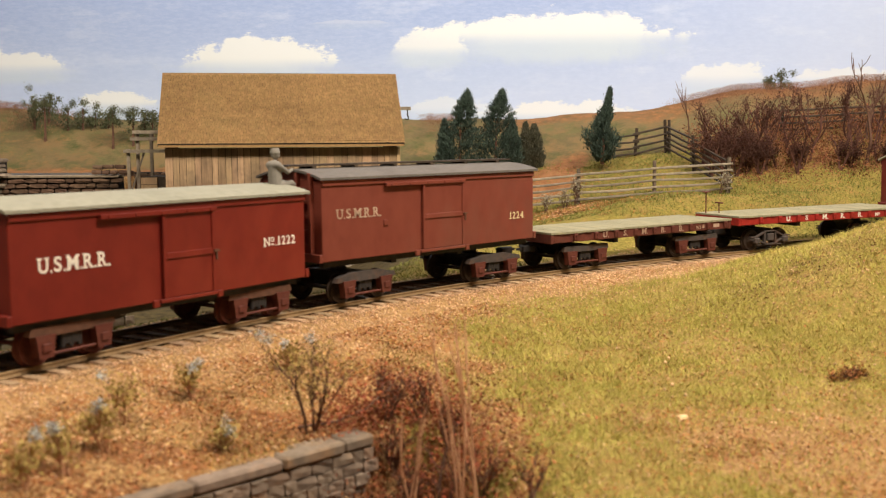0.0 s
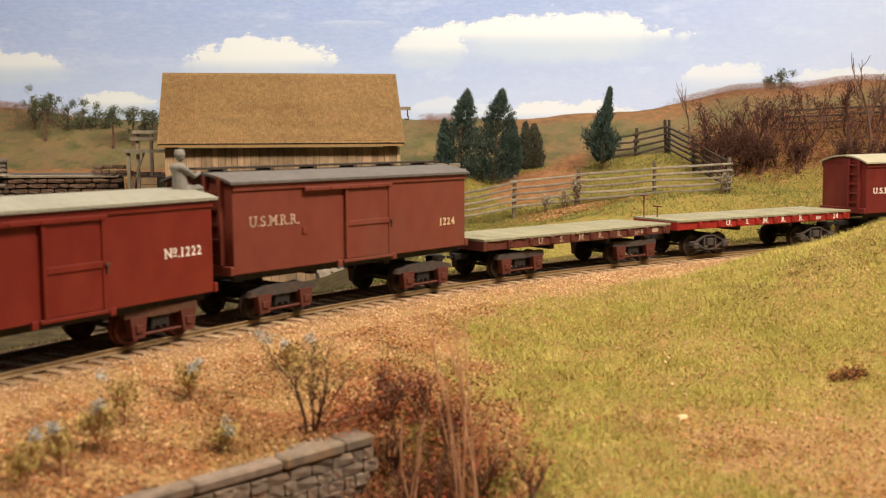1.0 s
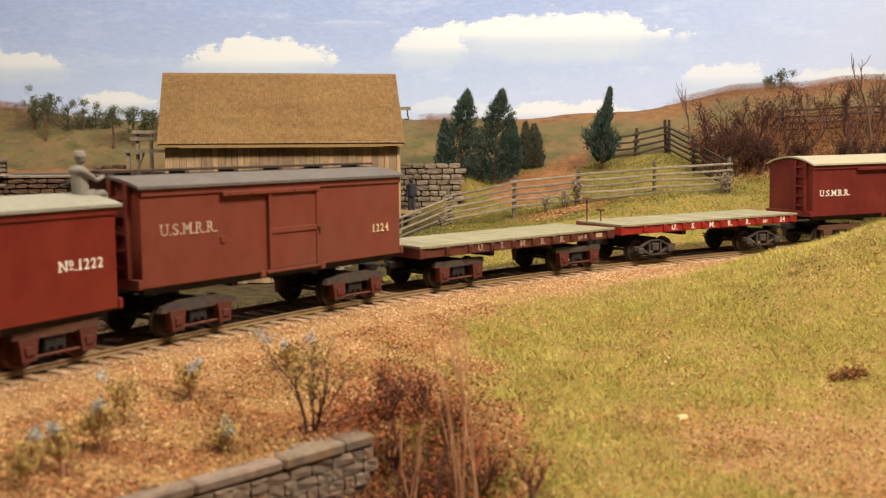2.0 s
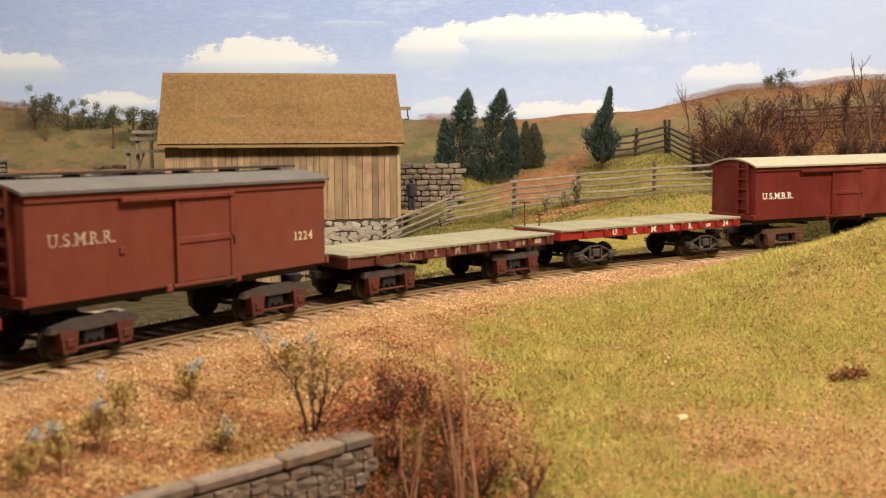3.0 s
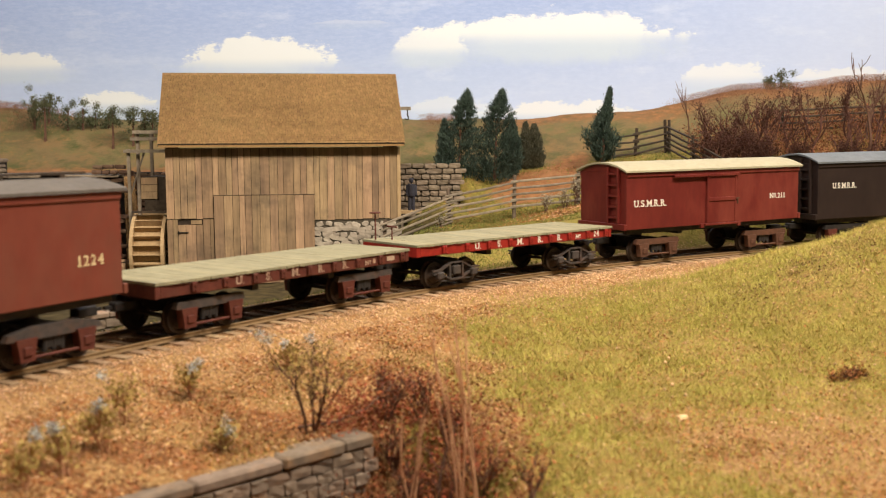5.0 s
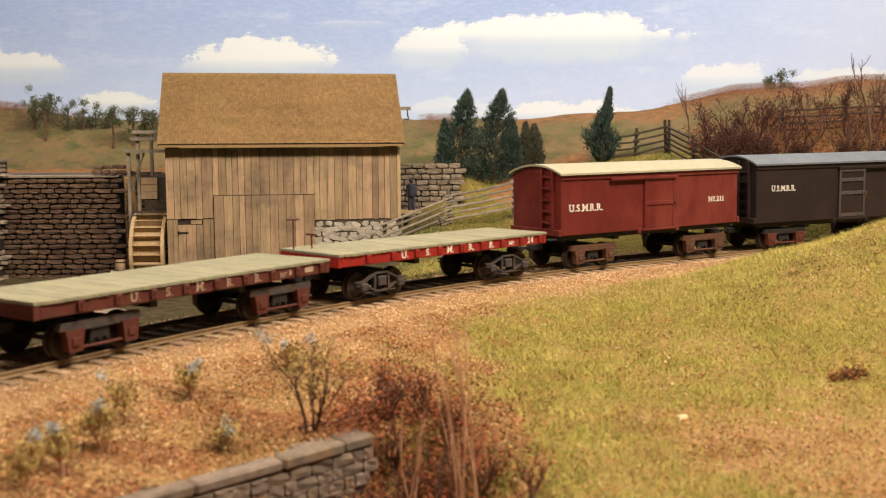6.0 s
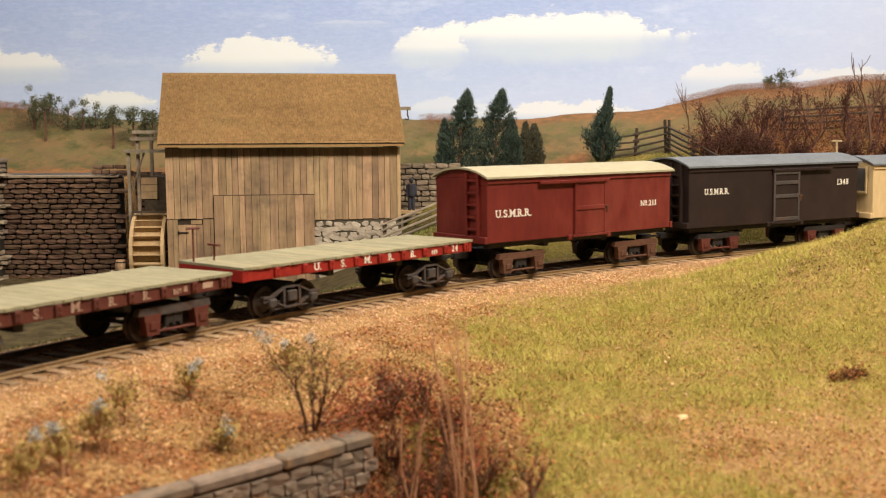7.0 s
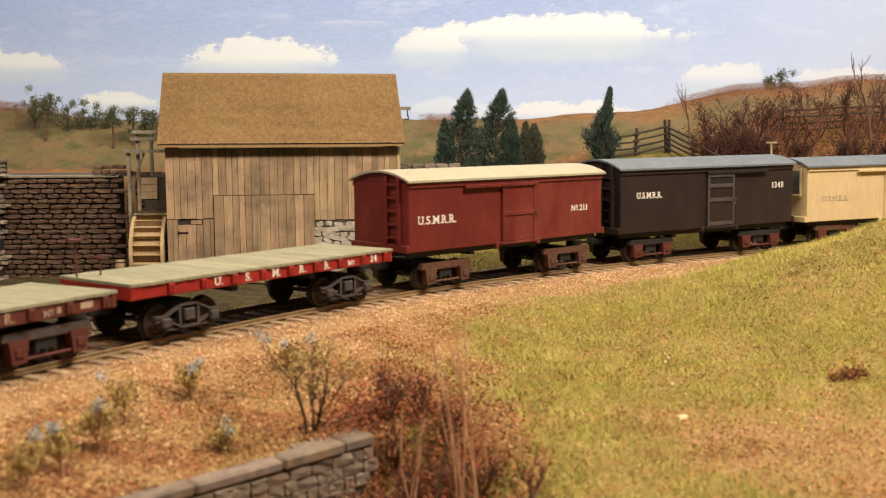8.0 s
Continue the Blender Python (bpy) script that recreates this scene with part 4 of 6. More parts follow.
def cedar(x, y, z, tall, wide, seed, lean=0.0, ragged=0.25, point=1.0, leaf="cedar", label="dark green cedar with a dense pointed crown"):
    """wide: half the crown's width where it is broadest."""
    rng, nr = random.Random(seed), np.random.default_rng(seed)
    ob = thing("cedar_tree", at(x, y, z - 0.15), label, "tree", "cedars beyond the fence")
    bm = bmesh.new()
    rod(bm, (0, 0, 0), (lean * 0.3, 0, tall * 0.6), 0.24, 0.09, n=6)
    rod(bm, (lean * 0.3, 0, tall * 0.6), (lean * 0.95, 0, tall * 0.97), 0.09, 0.03, n=6)
    part("trunk", bm, M["bark"], ob)
    lumps = [(rng.uniform(0, 2 * math.pi), rng.uniform(0.0, 0.9), rng.uniform(-1, 1)) for _ in range(14)]
    P, Dirs = [], []
    n = 760
    for k in range(n):
        h = rng.random() ** 1.1
        a = rng.uniform(0, 2 * math.pi)
        bulge = sum(c * math.exp(-((h - hh) / 0.1) ** 2) * max(0.0, math.cos(a - aa)) for aa, hh, c in lumps)
        prof = 1.25 * wide * min(1.0, 0.8 + 0.9 * h) * max(0.02, 1 - h ** (1.7 * point)) ** (0.85 / point) * (1 + ragged * bulge) * rng.uniform(0.72, 1.1)
        base = Vector((lean * h * h, 0, tall * (-0.03 + 0.91 * h)))
        tip = base + Vector((math.cos(a) * prof, math.sin(a) * prof, (0.1 + ragged * 0.2 * rng.random()) * tall * (1 - 0.45 * h)))
        m = 22
        f = nr.uniform(0.25, 1.0, m)[:, None] ** 0.7
        pts = np.array(base)[None] * (1 - f) + np.array(tip)[None] * f
        P.append(pts + nr.normal(size=(m, 3)) * 0.1)
        Dirs.append(np.repeat(np.array(((tip - base).normalized() + Vector((0, 0, 1.4))).normalized())[None], m, 0))
    P, Dirs = np.concatenate(P), np.concatenate(Dirs)
    nn = len(P)
    d = Dirs + nr.normal(size=(nn, 3)) * 0.35
    d /= np.linalg.norm(d, axis=1, keepdims=True)
    s = np.cross(d, unit(nr, nn))
    ln = nr.uniform(0.12, 0.36, nn)[:, None]
    V = np.stack([P - d * ln * 0.4, P + s * 0.045, P + d * ln, P - s * 0.045], 1).reshape(-1, 3)
    raw_mesh("crown", V, np.arange(4 * nn).reshape(-1, 4), M[leaf], ob)


cedar(1.6, 108, 4.3, 10.5, 2.4, 1, 1.1)
cedar(5.5, 108.4, 4.3, 10.6, 2.55, 2, 0.9)
cedar(7.4, 109, 5.2, 6.3, 0.95, 3, 0.1)
cedar(0.3, 108.8, 4.7, 6.9, 0.9, 4, -0.1)
PALE = "small dull olive cedar with a rounded crown"
cedar(9.1, 112, 5.9, 5.3, 0.6, 5, 0.0, 0.15, 1.0, "pale_cedar", PALE)
cedar(10.1, 112.5, 5.9, 5.1, 0.95, 6, 0.0, 0.15, 1.0, "pale_cedar", PALE)
cedar(16.9, 108, 6.5, 8.0, 2.1, 7, 0.8, 0.8, 0.66, label="ragged dark cedar with a thin pointed top")

BLOOM = "small olive shrub with pale blue-white blooms"
bush("flowering_shrub", -5.1, 37.9, 4.1, "tall dry shrub with olive leaves and pale blooms", stems=4, depth=3, leaf="olive_leaf", leaves=2, leaf_size=0.08, bloom=3, seed=11, radius=0.06, bark="bark")
for i, (x, y, tall, nb) in enumerate(((-10.0, 39.6, 1.6, 3), (-11.6, 33.9, 1.9, 5), (-12.0, 31.6, 1.8, 5), (-12.9, 30.2, 1.8, 4), (-7.75, 35.2, 1.0, 3), (-11.7, 36.4, 1.8, 1), (-6.8, 44.5, 1.4, 1))):
    bush("flowering_shrub", x, y, tall, BLOOM, stems=4, depth=2, leaf="olive_leaf", leaves=5, leaf_size=0.09, bloom=min(nb, 2), seed=30 + i, radius=0.045, group="flowering shrubs")
DRY = "dry russet brush with bare twigs"
for i, (x, y, tall) in enumerate(((-0.9, 37.2, 3.6), (0.4, 37.0, 4.2), (-2.0, 39.6, 2.9), (-0.6, 40.2, 2.8), (1.6, 36.6, 3.0), (-0.2, 34.6, 2.4), (1.2, 34.2, 2.2), (-2.0, 36.6, 3.0), (-1.7, 38.4, 3.2), (-2.4, 41.0, 2.6), (-0.9, 35.4, 2.6), (0.6, 39.0, 3.0), (-3.3, 34.2, 2.6), (-2.6, 34.0, 2.2))):
    bush("dry_brush", x - 0.3, y, tall * 0.8, DRY, stems=6, depth=2, kids=3, leaf="hollow_leaf", leaves=1, leaf_size=0.09, radius=0.045, bark="bark", seed=50 + i, group="dry brush before the wall")
for i, (x, y, tall, n) in enumerate(((-1.3, 36.0, 5.6, 3), (0.55, 35.2, 8.4, 3), (1.2, 35.4, 8.2, 2))):
    bush("reed_clump", x, y, tall, "tall pale-brown dry reed stems", stems=n, depth=1, kids=2, radius=0.06, spread=0.2, upright=0.13, seed=70 + i, group="dry reeds", category="reeds")
bush("bare_shrub", 3.0, 34.2, 2.4, "small dark bare shrub on the grass", stems=2, depth=3, kids=3, leaf="dry_leaf", leaves=1, leaf_size=0.09, radius=0.07, bark="bark", seed=81)
bush("grass_tuft", 18.9, 46.5, 0.8, "dark brown tuft of dead grass", stems=46, depth=0, radius=0.025, upright=2.6, bark="bark", leaf="litter", leaves=3, leaf_size=0.08, seed=83, category="grass")
bush("grass_tuft", 18.2, 46.3, 0.6, "dark brown tuft of dead grass", stems=40, depth=0, radius=0.02, upright=2.6, bark="bark", leaf="litter", leaves=3, leaf_size=0.08, seed=84, category="grass")
bush("grass_tuft", 19.5, 46.9, 0.6, "dark brown tuft of dead grass", stems=40, depth=0, radius=0.02, upright=2.6, bark="bark", leaf="litter", leaves=3, leaf_size=0.08, seed=85, category="grass")
tagged(finish("stone", stone_shapes(0.5, 0.26, 0.4, 1, 91, 0.2, (0.7, 0.9, 1.1))[0], M["chips"], None, at(9.7, 40.4, ground_at(9.7, 40.4) + 0.1, 20)), "pale flat stone lying on the grass slope", "stone")
for i, (x, y, tall) in enumerate(((12.6, 96.2, 3.0), (11.4, 95.6, 1.9), (9.6, 95.4, 1.9), (26.2, 96, 2.7), (-0.2, 95.6, 1.1))):
    bush("flowering_shrub", x, y, tall, "pale grey dried shrub beside the fence", stems=5, depth=2, leaf="dry_bloom", leaves=3, leaf_size=0.09, radius=0.04, bark="bark", seed=90 + i, group="flowering shrubs")


def fallen_branch():
    bm = bmesh.new()
    pts = [Vector(p) for p in ((-5.6, 38.0, -2.0), (-4.2, 38.6, -1.95), (-3.1, 39.6, -1.7), (-2.2, 40.6, -1.1), (-1.6, 41.2, -0.4))]
    for k, (a, b) in enumerate(zip(pts, pts[1:])):
        rod(bm, a, b, 0.065 - 0.011 * k, 0.055 - 0.011 * k, n=6)
    tagged(part("fallen_branch", bm, M["bark"]), "bent brown fallen branch above the wall", "branch")


fallen_branch()

for i, (x, y, tall, n, dp) in enumerate(((29.4, 104.5, 8.0, 1, 4), (31.2, 105.5, 7.2, 2, 3), (34.4, 104.5, 7.9, 1, 4), (38.0, 105.5, 8.2, 1, 4), (27.4, 107, 6.2, 2, 3), (41.0, 105, 7.0, 1, 4), (44.5, 104, 8.4, 1, 4), (47.5, 105, 8.0, 1, 4), (51, 106, 8, 1, 4), (36.3, 108, 6.5, 2, 3), (32.8, 108, 6.6, 1, 4), (30.2, 108.5, 6.5, 2, 3), (34.0, 110, 6.0, 2, 3), (39.6, 109, 6.4, 1, 4), (43.0, 109, 6.4, 1, 4), (46.0, 109, 6.2, 2, 3), (49.2, 103.5, 6.8, 1, 4), (28.4, 103, 5.2, 2, 3), (36.0, 103, 5.5, 2, 3), (40.2, 103, 5.0, 2, 3), (45.8, 102.6, 5.0, 2, 3))):
    bush("bare_tree", x, y, tall, "bare reddish-brown tree with tangled twigs", stems=n, depth=dp, kids=3, leaf="brush", leaves=2, leaf_size=0.1, radius=0.14, bark="red_twig", seed=100 + i, spread=0.6, upright=0.3, category="tree", group="bare trees on the bank")
for i, (x, y, tall) in enumerate(((27.3, 103.4, 4.6), (28.6, 104.2, 5.4), (29.8, 103.2, 4.6), (31.0, 104.0, 4.8), (32.2, 103.4, 3.8), (33.2, 104.2, 3.6), (36.6, 104.0, 2.8), (41.4, 103.4, 3.2), (45.2, 103.2, 3.2), (48.6, 103.0, 3.4))):
    bush("thicket", x, y, tall, "dense dark purple-brown thicket of bare twigs", stems=6, depth=3, kids=3, leaf="brush", leaves=4, leaf_size=0.1, radius=0.07, bark="red_twig", seed=160 + i, spread=0.75, upright=0.5, group="thickets on the bank")
bush("dead_snag", 43.0, 103.8, 11.3, "tall dead tree with a broken forked top", stems=1, depth=3, kids=3, radius=0.2, bark="bark", seed=134, spread=0.5, upright=0.05, category="tree")
bush("sapling", 27.2, 113.5, 7.4, "thin bare sapling on the hilltop", stems=1, depth=2, kids=3, radius=0.1, bark="bark", seed=132, spread=0.4, upright=0.1, category="tree")

FAR = "small green far tree with a thin trunk"
rng_far = random.Random(6)
for i, (x, y, top, wd) in enumerate(((-48.6, 122, 14.6, 1.0), (-46.4, 119.5, 14.7, 1.2), (-47.6, 124, 14.4, 1.0), (-44.8, 122.5, 13.4, 0.9), (-43.2, 123, 13.5, 0.8), (-42.0, 124, 13.2, 0.8), (-38.2, 118.5, 13.2, 1.0), (-36.0, 119, 13.0, 0.7), (-35.6, 122.5, 12.8, 0.8), (-34.0, 120, 12.8, 0.7), (-33.2, 122, 12.4, 0.9), (-40.4, 124, 12.8, 0.8), (42.2, 128, 17.6, 0.9), (41.0, 128.4, 17.2, 0.8))):
    z = ground_at(x, y)
    ob = thing("far_tree", at(x, y, z - 0.1), FAR, "tree", "far trees on the ridge")
    bm = bmesh.new()
    tall = top - z
    rod(bm, (0, 0, 0), (0.1, 0, tall * 0.9), 0.17, 0.06, n=5)
    part("trunk", bm, M["bark"], ob)
    nr = np.random.default_rng(200 + i)
    hi = 1.15 + 0.1 * wd
    cl = nr.normal(size=(12, 3)) * np.array([wd * 0.55, 0.4, hi * 0.55]) + np.array([0, 0, tall - hi])
    pos = np.repeat(cl, 90, 0) + nr.normal(size=(1080, 3)) * 0.24
    V, F = flakes(nr, pos, nr.uniform(0.06, 0.14, len(pos)))
    raw_mesh("crown", V, F, M["far_leaf"], ob)


# ---- loose cover ----
def scatter(name, label, category, count, region, keep, make, material, seed, lift=0.0):
    nr = np.random.default_rng(seed)
    x, y = nr.uniform(region[0], region[1], count), nr.uniform(region[2], region[3], count)
    ok = nr.random(count) < keep(x, y)
    x, y = x[ok], y[ok]
    pos = np.stack([x, y, height(x, y) + lift], 1)
    V, F = make(nr, pos)
    tagged(raw_mesh(name, V, F, M[material]), label, category, kind="stuff")


def near_side(x, y, u0=2.9):
    s, v = track_coords(x, y)
    return (v < -u0) * 1.0


def turf_of(x, y):
    return zones(x, y)[:, 0]


def off_track(x, y):
    s, v = track_coords(x, y)
    return (np.abs(v) > 2.7) * 1.0


def far_u(x, y, a, b):
    return S(a, b, -track_coords(x, y)[1])


scatter("grass", "green and straw-coloured static grass on the slope", "grass", 330000, (-3, 42, 24, 84), lambda x, y: near_side(x, y, 4.0) * (0.04 + 0.96 * turf_of(x, y)) * (0.3 + 0.7 * patch(x, y, 5.0, 1)) * (1 - 0.8 * zones(x, y)[:, 1]), lambda r, p: blades(r, p, r.uniform(0.12, 0.55, len(p)), 0.9, 0.017), "grass", 1)
scatter("dry_grass", "dry straw grass on the slope", "grass", 200000, (-22, 42, 24, 84), lambda x, y: near_side(x, y, 5.0) * (0.12 + 0.6 * turf_of(x, y) * (1.05 - patch(x, y, 5.0, 1))), lambda r, p: blades(r, p, r.uniform(0.08, 0.35, len(p)), 1.3, 0.017), "straw", 2)
scatter("slope_litter", "brown dead leaves among the grass", "leaves", 90000, (0, 42, 24, 84), lambda x, y: near_side(x, y, 6.0) * (0.1 + 0.9 * patch(x, y, 3.0, 3)) * 0.42, lambda r, p: flakes(r, p, r.uniform(0.03, 0.1, len(p)), 0.6), "litter", 12, 0.06)
scatter("dead_patch", "dark brown dead leaves in a bare patch", "leaves", 17000, (12, 32, 52, 68), lambda x, y: np.exp(-((x - 21.5) / 5.0) ** 2 - ((y - 60.5 - 0.12 * (x - 21.5)) / 2.2) ** 2) * near_side(x, y, 4.0) * (0.3 + 0.7 * patch(x, y, 1.5, 31)), lambda r, p: flakes(r, p, r.uniform(0.04, 0.12, len(p)), 0.5), "dead_leaf", 17, 0.12)
scatter("gravel", "tan stone chips of the ballast and bare soil", "gravel", 230000, (-34, 44, 22, 88), lambda x, y: (off_track(x, y) * (track_coords(x, y)[1] < 5)) * (1 - 0.9 * turf_of(x, y)) * (1 - 0.74 * far_u(x, y, 4.5, 9.5)), lambda r, p: bits(r, p, r.uniform(0.025, 0.095, len(p))), "chips", 3, 0.02)

def ballast():
    nr = np.random.default_rng(4)
    n = 80000
    a, v = nr.uniform(-48, 62, n), nr.uniform(-3.5, 3.5, n)
    x, y, z, th = (np.interp(a, SS, q) for q in (TX, TY, TZ, TH))
    pos = np.stack([x - np.sin(th) * v, y + np.cos(th) * v, z - 0.355 + nr.uniform(0, 0.045, n)], 1)
    V, F = bits(nr, pos, nr.uniform(0.02, 0.05, n))
    tagged(raw_mesh("ballast", V, F, M["chips"]), "small tan stones between the ties", "gravel", kind="stuff")


ballast()
scatter("leaf_litter", "russet dead leaves on the ground", "leaves", 180000, (-24, 28, 24, 60), lambda x, y: near_side(x, y, 5.0) * (1 - 0.55 * S(4, 16, x)) * (0.9 - 0.75 * turf_of(x, y)) * (0.25 + 0.75 * patch(x, y, 3.0, 5)), lambda r, p: flakes(r, p + np.array([0, 0, 1.0]) * r.uniform(0, 0.12, len(p))[:, None], r.uniform(0.03, 0.11, len(p)), 0.45), "litter", 5, 0.02)
scatter("moss", "olive and ochre moss tufts on the bare slope", "moss", 200000, (-24, 28, 24, 60), lambda x, y: near_side(x, y, 5.0) * (1 - 0.5 * S(4, 16, x)) * (1 - 0.7 * turf_of(x, y)) * patch(x, y, 4.0, 6) * far_u(x, y, 5, 10), lambda r, p: blades(r, p, r.uniform(0.08, 0.3, len(p)), 1.1, 0.022), "moss", 11, 0.0)
scatter("straw_flecks", "pale straw flecks on the near bank", "leaves", 46000, (-24, 3, 23, 50), lambda x, y: near_side(x, y, 7.0) * (0.2 + 0.8 * patch(x, y, 2.0, 41)), lambda r, p: flakes(r, p, r.uniform(0.035, 0.11, len(p)), 0.35), "straw", 19, 0.07)
scatter("fence_stones", "tan stone chips and leaves below the fence", "gravel", 5000, (5, 17, 90, 97), lambda x, y: np.exp(-((x - 11.5) / 3.2) ** 2) * (0.3 + 0.7 * patch(x, y, 1.5, 43)) * (track_coords(x, y)[1] > 3.4), lambda r, p: bits(r, p, r.uniform(0.035, 0.1, len(p))), "chips", 20, 0.05)
scatter("fence_litter", "brown dead leaves below the fence", "leaves", 9000, (4, 20, 90, 98), lambda x, y: np.exp(-((x - 11.5) / 4.5) ** 2) * (track_coords(x, y)[1] > 3.4), lambda r, p: flakes(r, p, r.uniform(0.05, 0.13, len(p)), 0.4), "litter", 21, 0.08)
scatter("hollow_litter", "dark red leaves in the hollow before the wall", "leaves", 70000, (-5, 5, 28, 46), lambda x, y: np.exp(-((x + 1.5) / 2.5) ** 2 - ((y - 37) / 5.0) ** 2) * near_side(x, y, 5), lambda r, p: flakes(r, p + np.array([0, 0, 1.0]) * (r.random(len(p)) ** 2 * 1.3)[:, None], r.uniform(0.04, 0.12, len(p)), 0.2), "hollow_leaf", 6, 0.03)
scatter("pasture_grass", "short green pasture grass behind the fence", "grass", 80000, (-6, 50, 86, 114), lambda x, y: off_track(x, y) * turf_of(x, y) * (1 - 0.9 * zones(x, y)[:, 1]) * (track_coords(x, y)[1] > 4) * (0.35 + 0.65 * patch(x, y, 4.0, 9)), lambda r, p: blades(r, p, r.uniform(0.12, 0.4, len(p)), 0.8, 0.03), "pasture", 7)
scatter("verge_grass", "dark green grass beyond the track", "grass", 40000, (-26, 8, 36, 84), lambda x, y: (track_coords(x, y)[1] > 3.2) * (track_coords(x, y)[1] < 10) * 0.9, lambda r, p: blades(r, p, r.uniform(0.12, 0.45, len(p)), 0.8, 0.03), "pasture", 14)
scatter("pasture_litter", "tan and brown dead leaves on the pasture", "leaves", 16000, (-2, 50, 86, 112), lambda x, y: (track_coords(x, y)[1] > 4) * patch(x, y, 3.0, 12) * (turf_of(x, y) > 0.4), lambda r, p: flakes(r, p, r.uniform(0.04, 0.12, len(p)), 0.5), "litter", 13, 0.08)
scatter("bank_brush", "tangled russet brush on the bank", "brush", 90000, (25, 58, 97, 118), lambda x, y: S(26, 31, x) * S(100, 104.5, y) * (0.4 + 0.6 * patch(x, y, 3.0, 15)), lambda r, p: flakes(r, p + np.array([0, 0, 1.0]) * (r.random(len(p)) ** 2 * 1.5)[:, None], r.uniform(0.05, 0.14, len(p)), 0.0), "bank_leaf", 8)
scatter("ridge_brush", "russet brush along the far ridge", "brush", 150000, (-62, 62, 121, 130), lambda x, y: np.clip(S(27, 34, x) + 0.9 * S(-3.6, -1, x) * (1 - S(1, 3, x)) + S(-44, -50, x), 0, 1) * (0.3 + 0.7 * S(124, 128, y)), lambda r, p: flakes(r, p + np.array([0, 0, 1.0]) * (r.random(len(p)) ** 1.5 * 0.85)[:, None], r.uniform(0.04, 0.085, len(p)), 0.0), "ridge_leaf", 9)
scatter("fallen_stones", "pale pebbles scattered on the slope", "pebbles", 260, (-20, 40, 26, 70), lambda x, y: near_side(x, y, 5.0), lambda r, p: bits(r, p, r.uniform(0.06, 0.15, len(p))), "chips", 10, 0.08)


# ---- figurines ----
def lump(bm, p, r, sx=1.0, sy=1.0, sz=1.0):
    bmesh.ops.create_icosphere(bm, subdivisions=2, radius=r, matrix=Matrix.Translation(p) @ Matrix.Diagonal((sx, sy, sz, 1)))


def one_shape(ob, label, category):
    mod = ob.modifiers.new("moulded", "REMESH")
    mod.mode, mod.voxel_size, mod.use_smooth_shade = "VOXEL", 0.0005, True
    return tagged(ob, label, category)


def standing_figurine():
    bm = bmesh.new()
    for sgn in (-1, 1):
        rod(bm, (sgn * 0.2, 0, 0), (sgn * 0.17, 0, 1.5), 0.17, 0.2, n=8)
        rod(bm, (sgn * 0.48, 0, 1.5), (sgn * 0.4, 0, 2.55), 0.12, 0.14, n=8)
    rod(bm, (0, 0, 1.4), (0, 0, 2.65), 0.36, 0.4, n=10)
    lump(bm, (0, 0, 2.95), 0.23)
    rod(bm, (0, 0, 3.05), (0, 0, 3.25), 0.26, 0.2, n=10)
    one_shape(part("figurine", bm, M["figure_dark"], m=at(-3.15, 102.6, 1.95), smooth=True), "small dark painted standing figurine by the stone wall", "figurine")


standing_figurine()
# ---- the train ----
def glyphs(body, size, bold=0.0):
    """Plain lettering in the built-in font as a mesh, in metres."""
    cu = bpy.data.curves.new("lettering", "FONT")
    cu.body, cu.size, cu.extrude, cu.offset, cu.space_character = body, size * C, 0.006 * C, bold * C, 1.05
    tmp = bpy.data.objects.new("lettering", cu)
    scene.collection.objects.link(tmp)
    mesh = bpy.data.meshes.new_from_object(tmp.evaluated_get(bpy.context.evaluated_depsgraph_get()))
    bpy.data.objects.remove(tmp)
    mesh.materials.clear()
    return mesh


# width of each letter against its height, and its slabs: x from, x to (of its width), at the foot (0) or the head (1)
LETTER = {"U": (0.95, ((-0.1, 0.36, 1), (0.64, 1.1, 1))), "S": (0.74, ()), "M": (1.1, ((-0.1, 0.26, 0), (0.72, 1.1, 0), (-0.1, 0.22, 1), (0.78, 1.1, 1))), "R": (0.92, ((-0.12, 0.4, 0), (0.72, 1.12, 0), (-0.12, 0.2, 1))),
          "N": (0.95, ((-0.1, 0.3, 0), (-0.1, 0.2, 1), (0.68, 1.1, 1))), "1": (0.5, ((0.02, 0.98, 0),), 0.27), "2": (0.64, ()), "3": (0.64, ()), "4": (0.7, ((0.42, 1.0, 0),)), "8": (0.64, ()), "o": (0.5, ((0.0, 1.0, 0),)), ".": (0.16, ())}


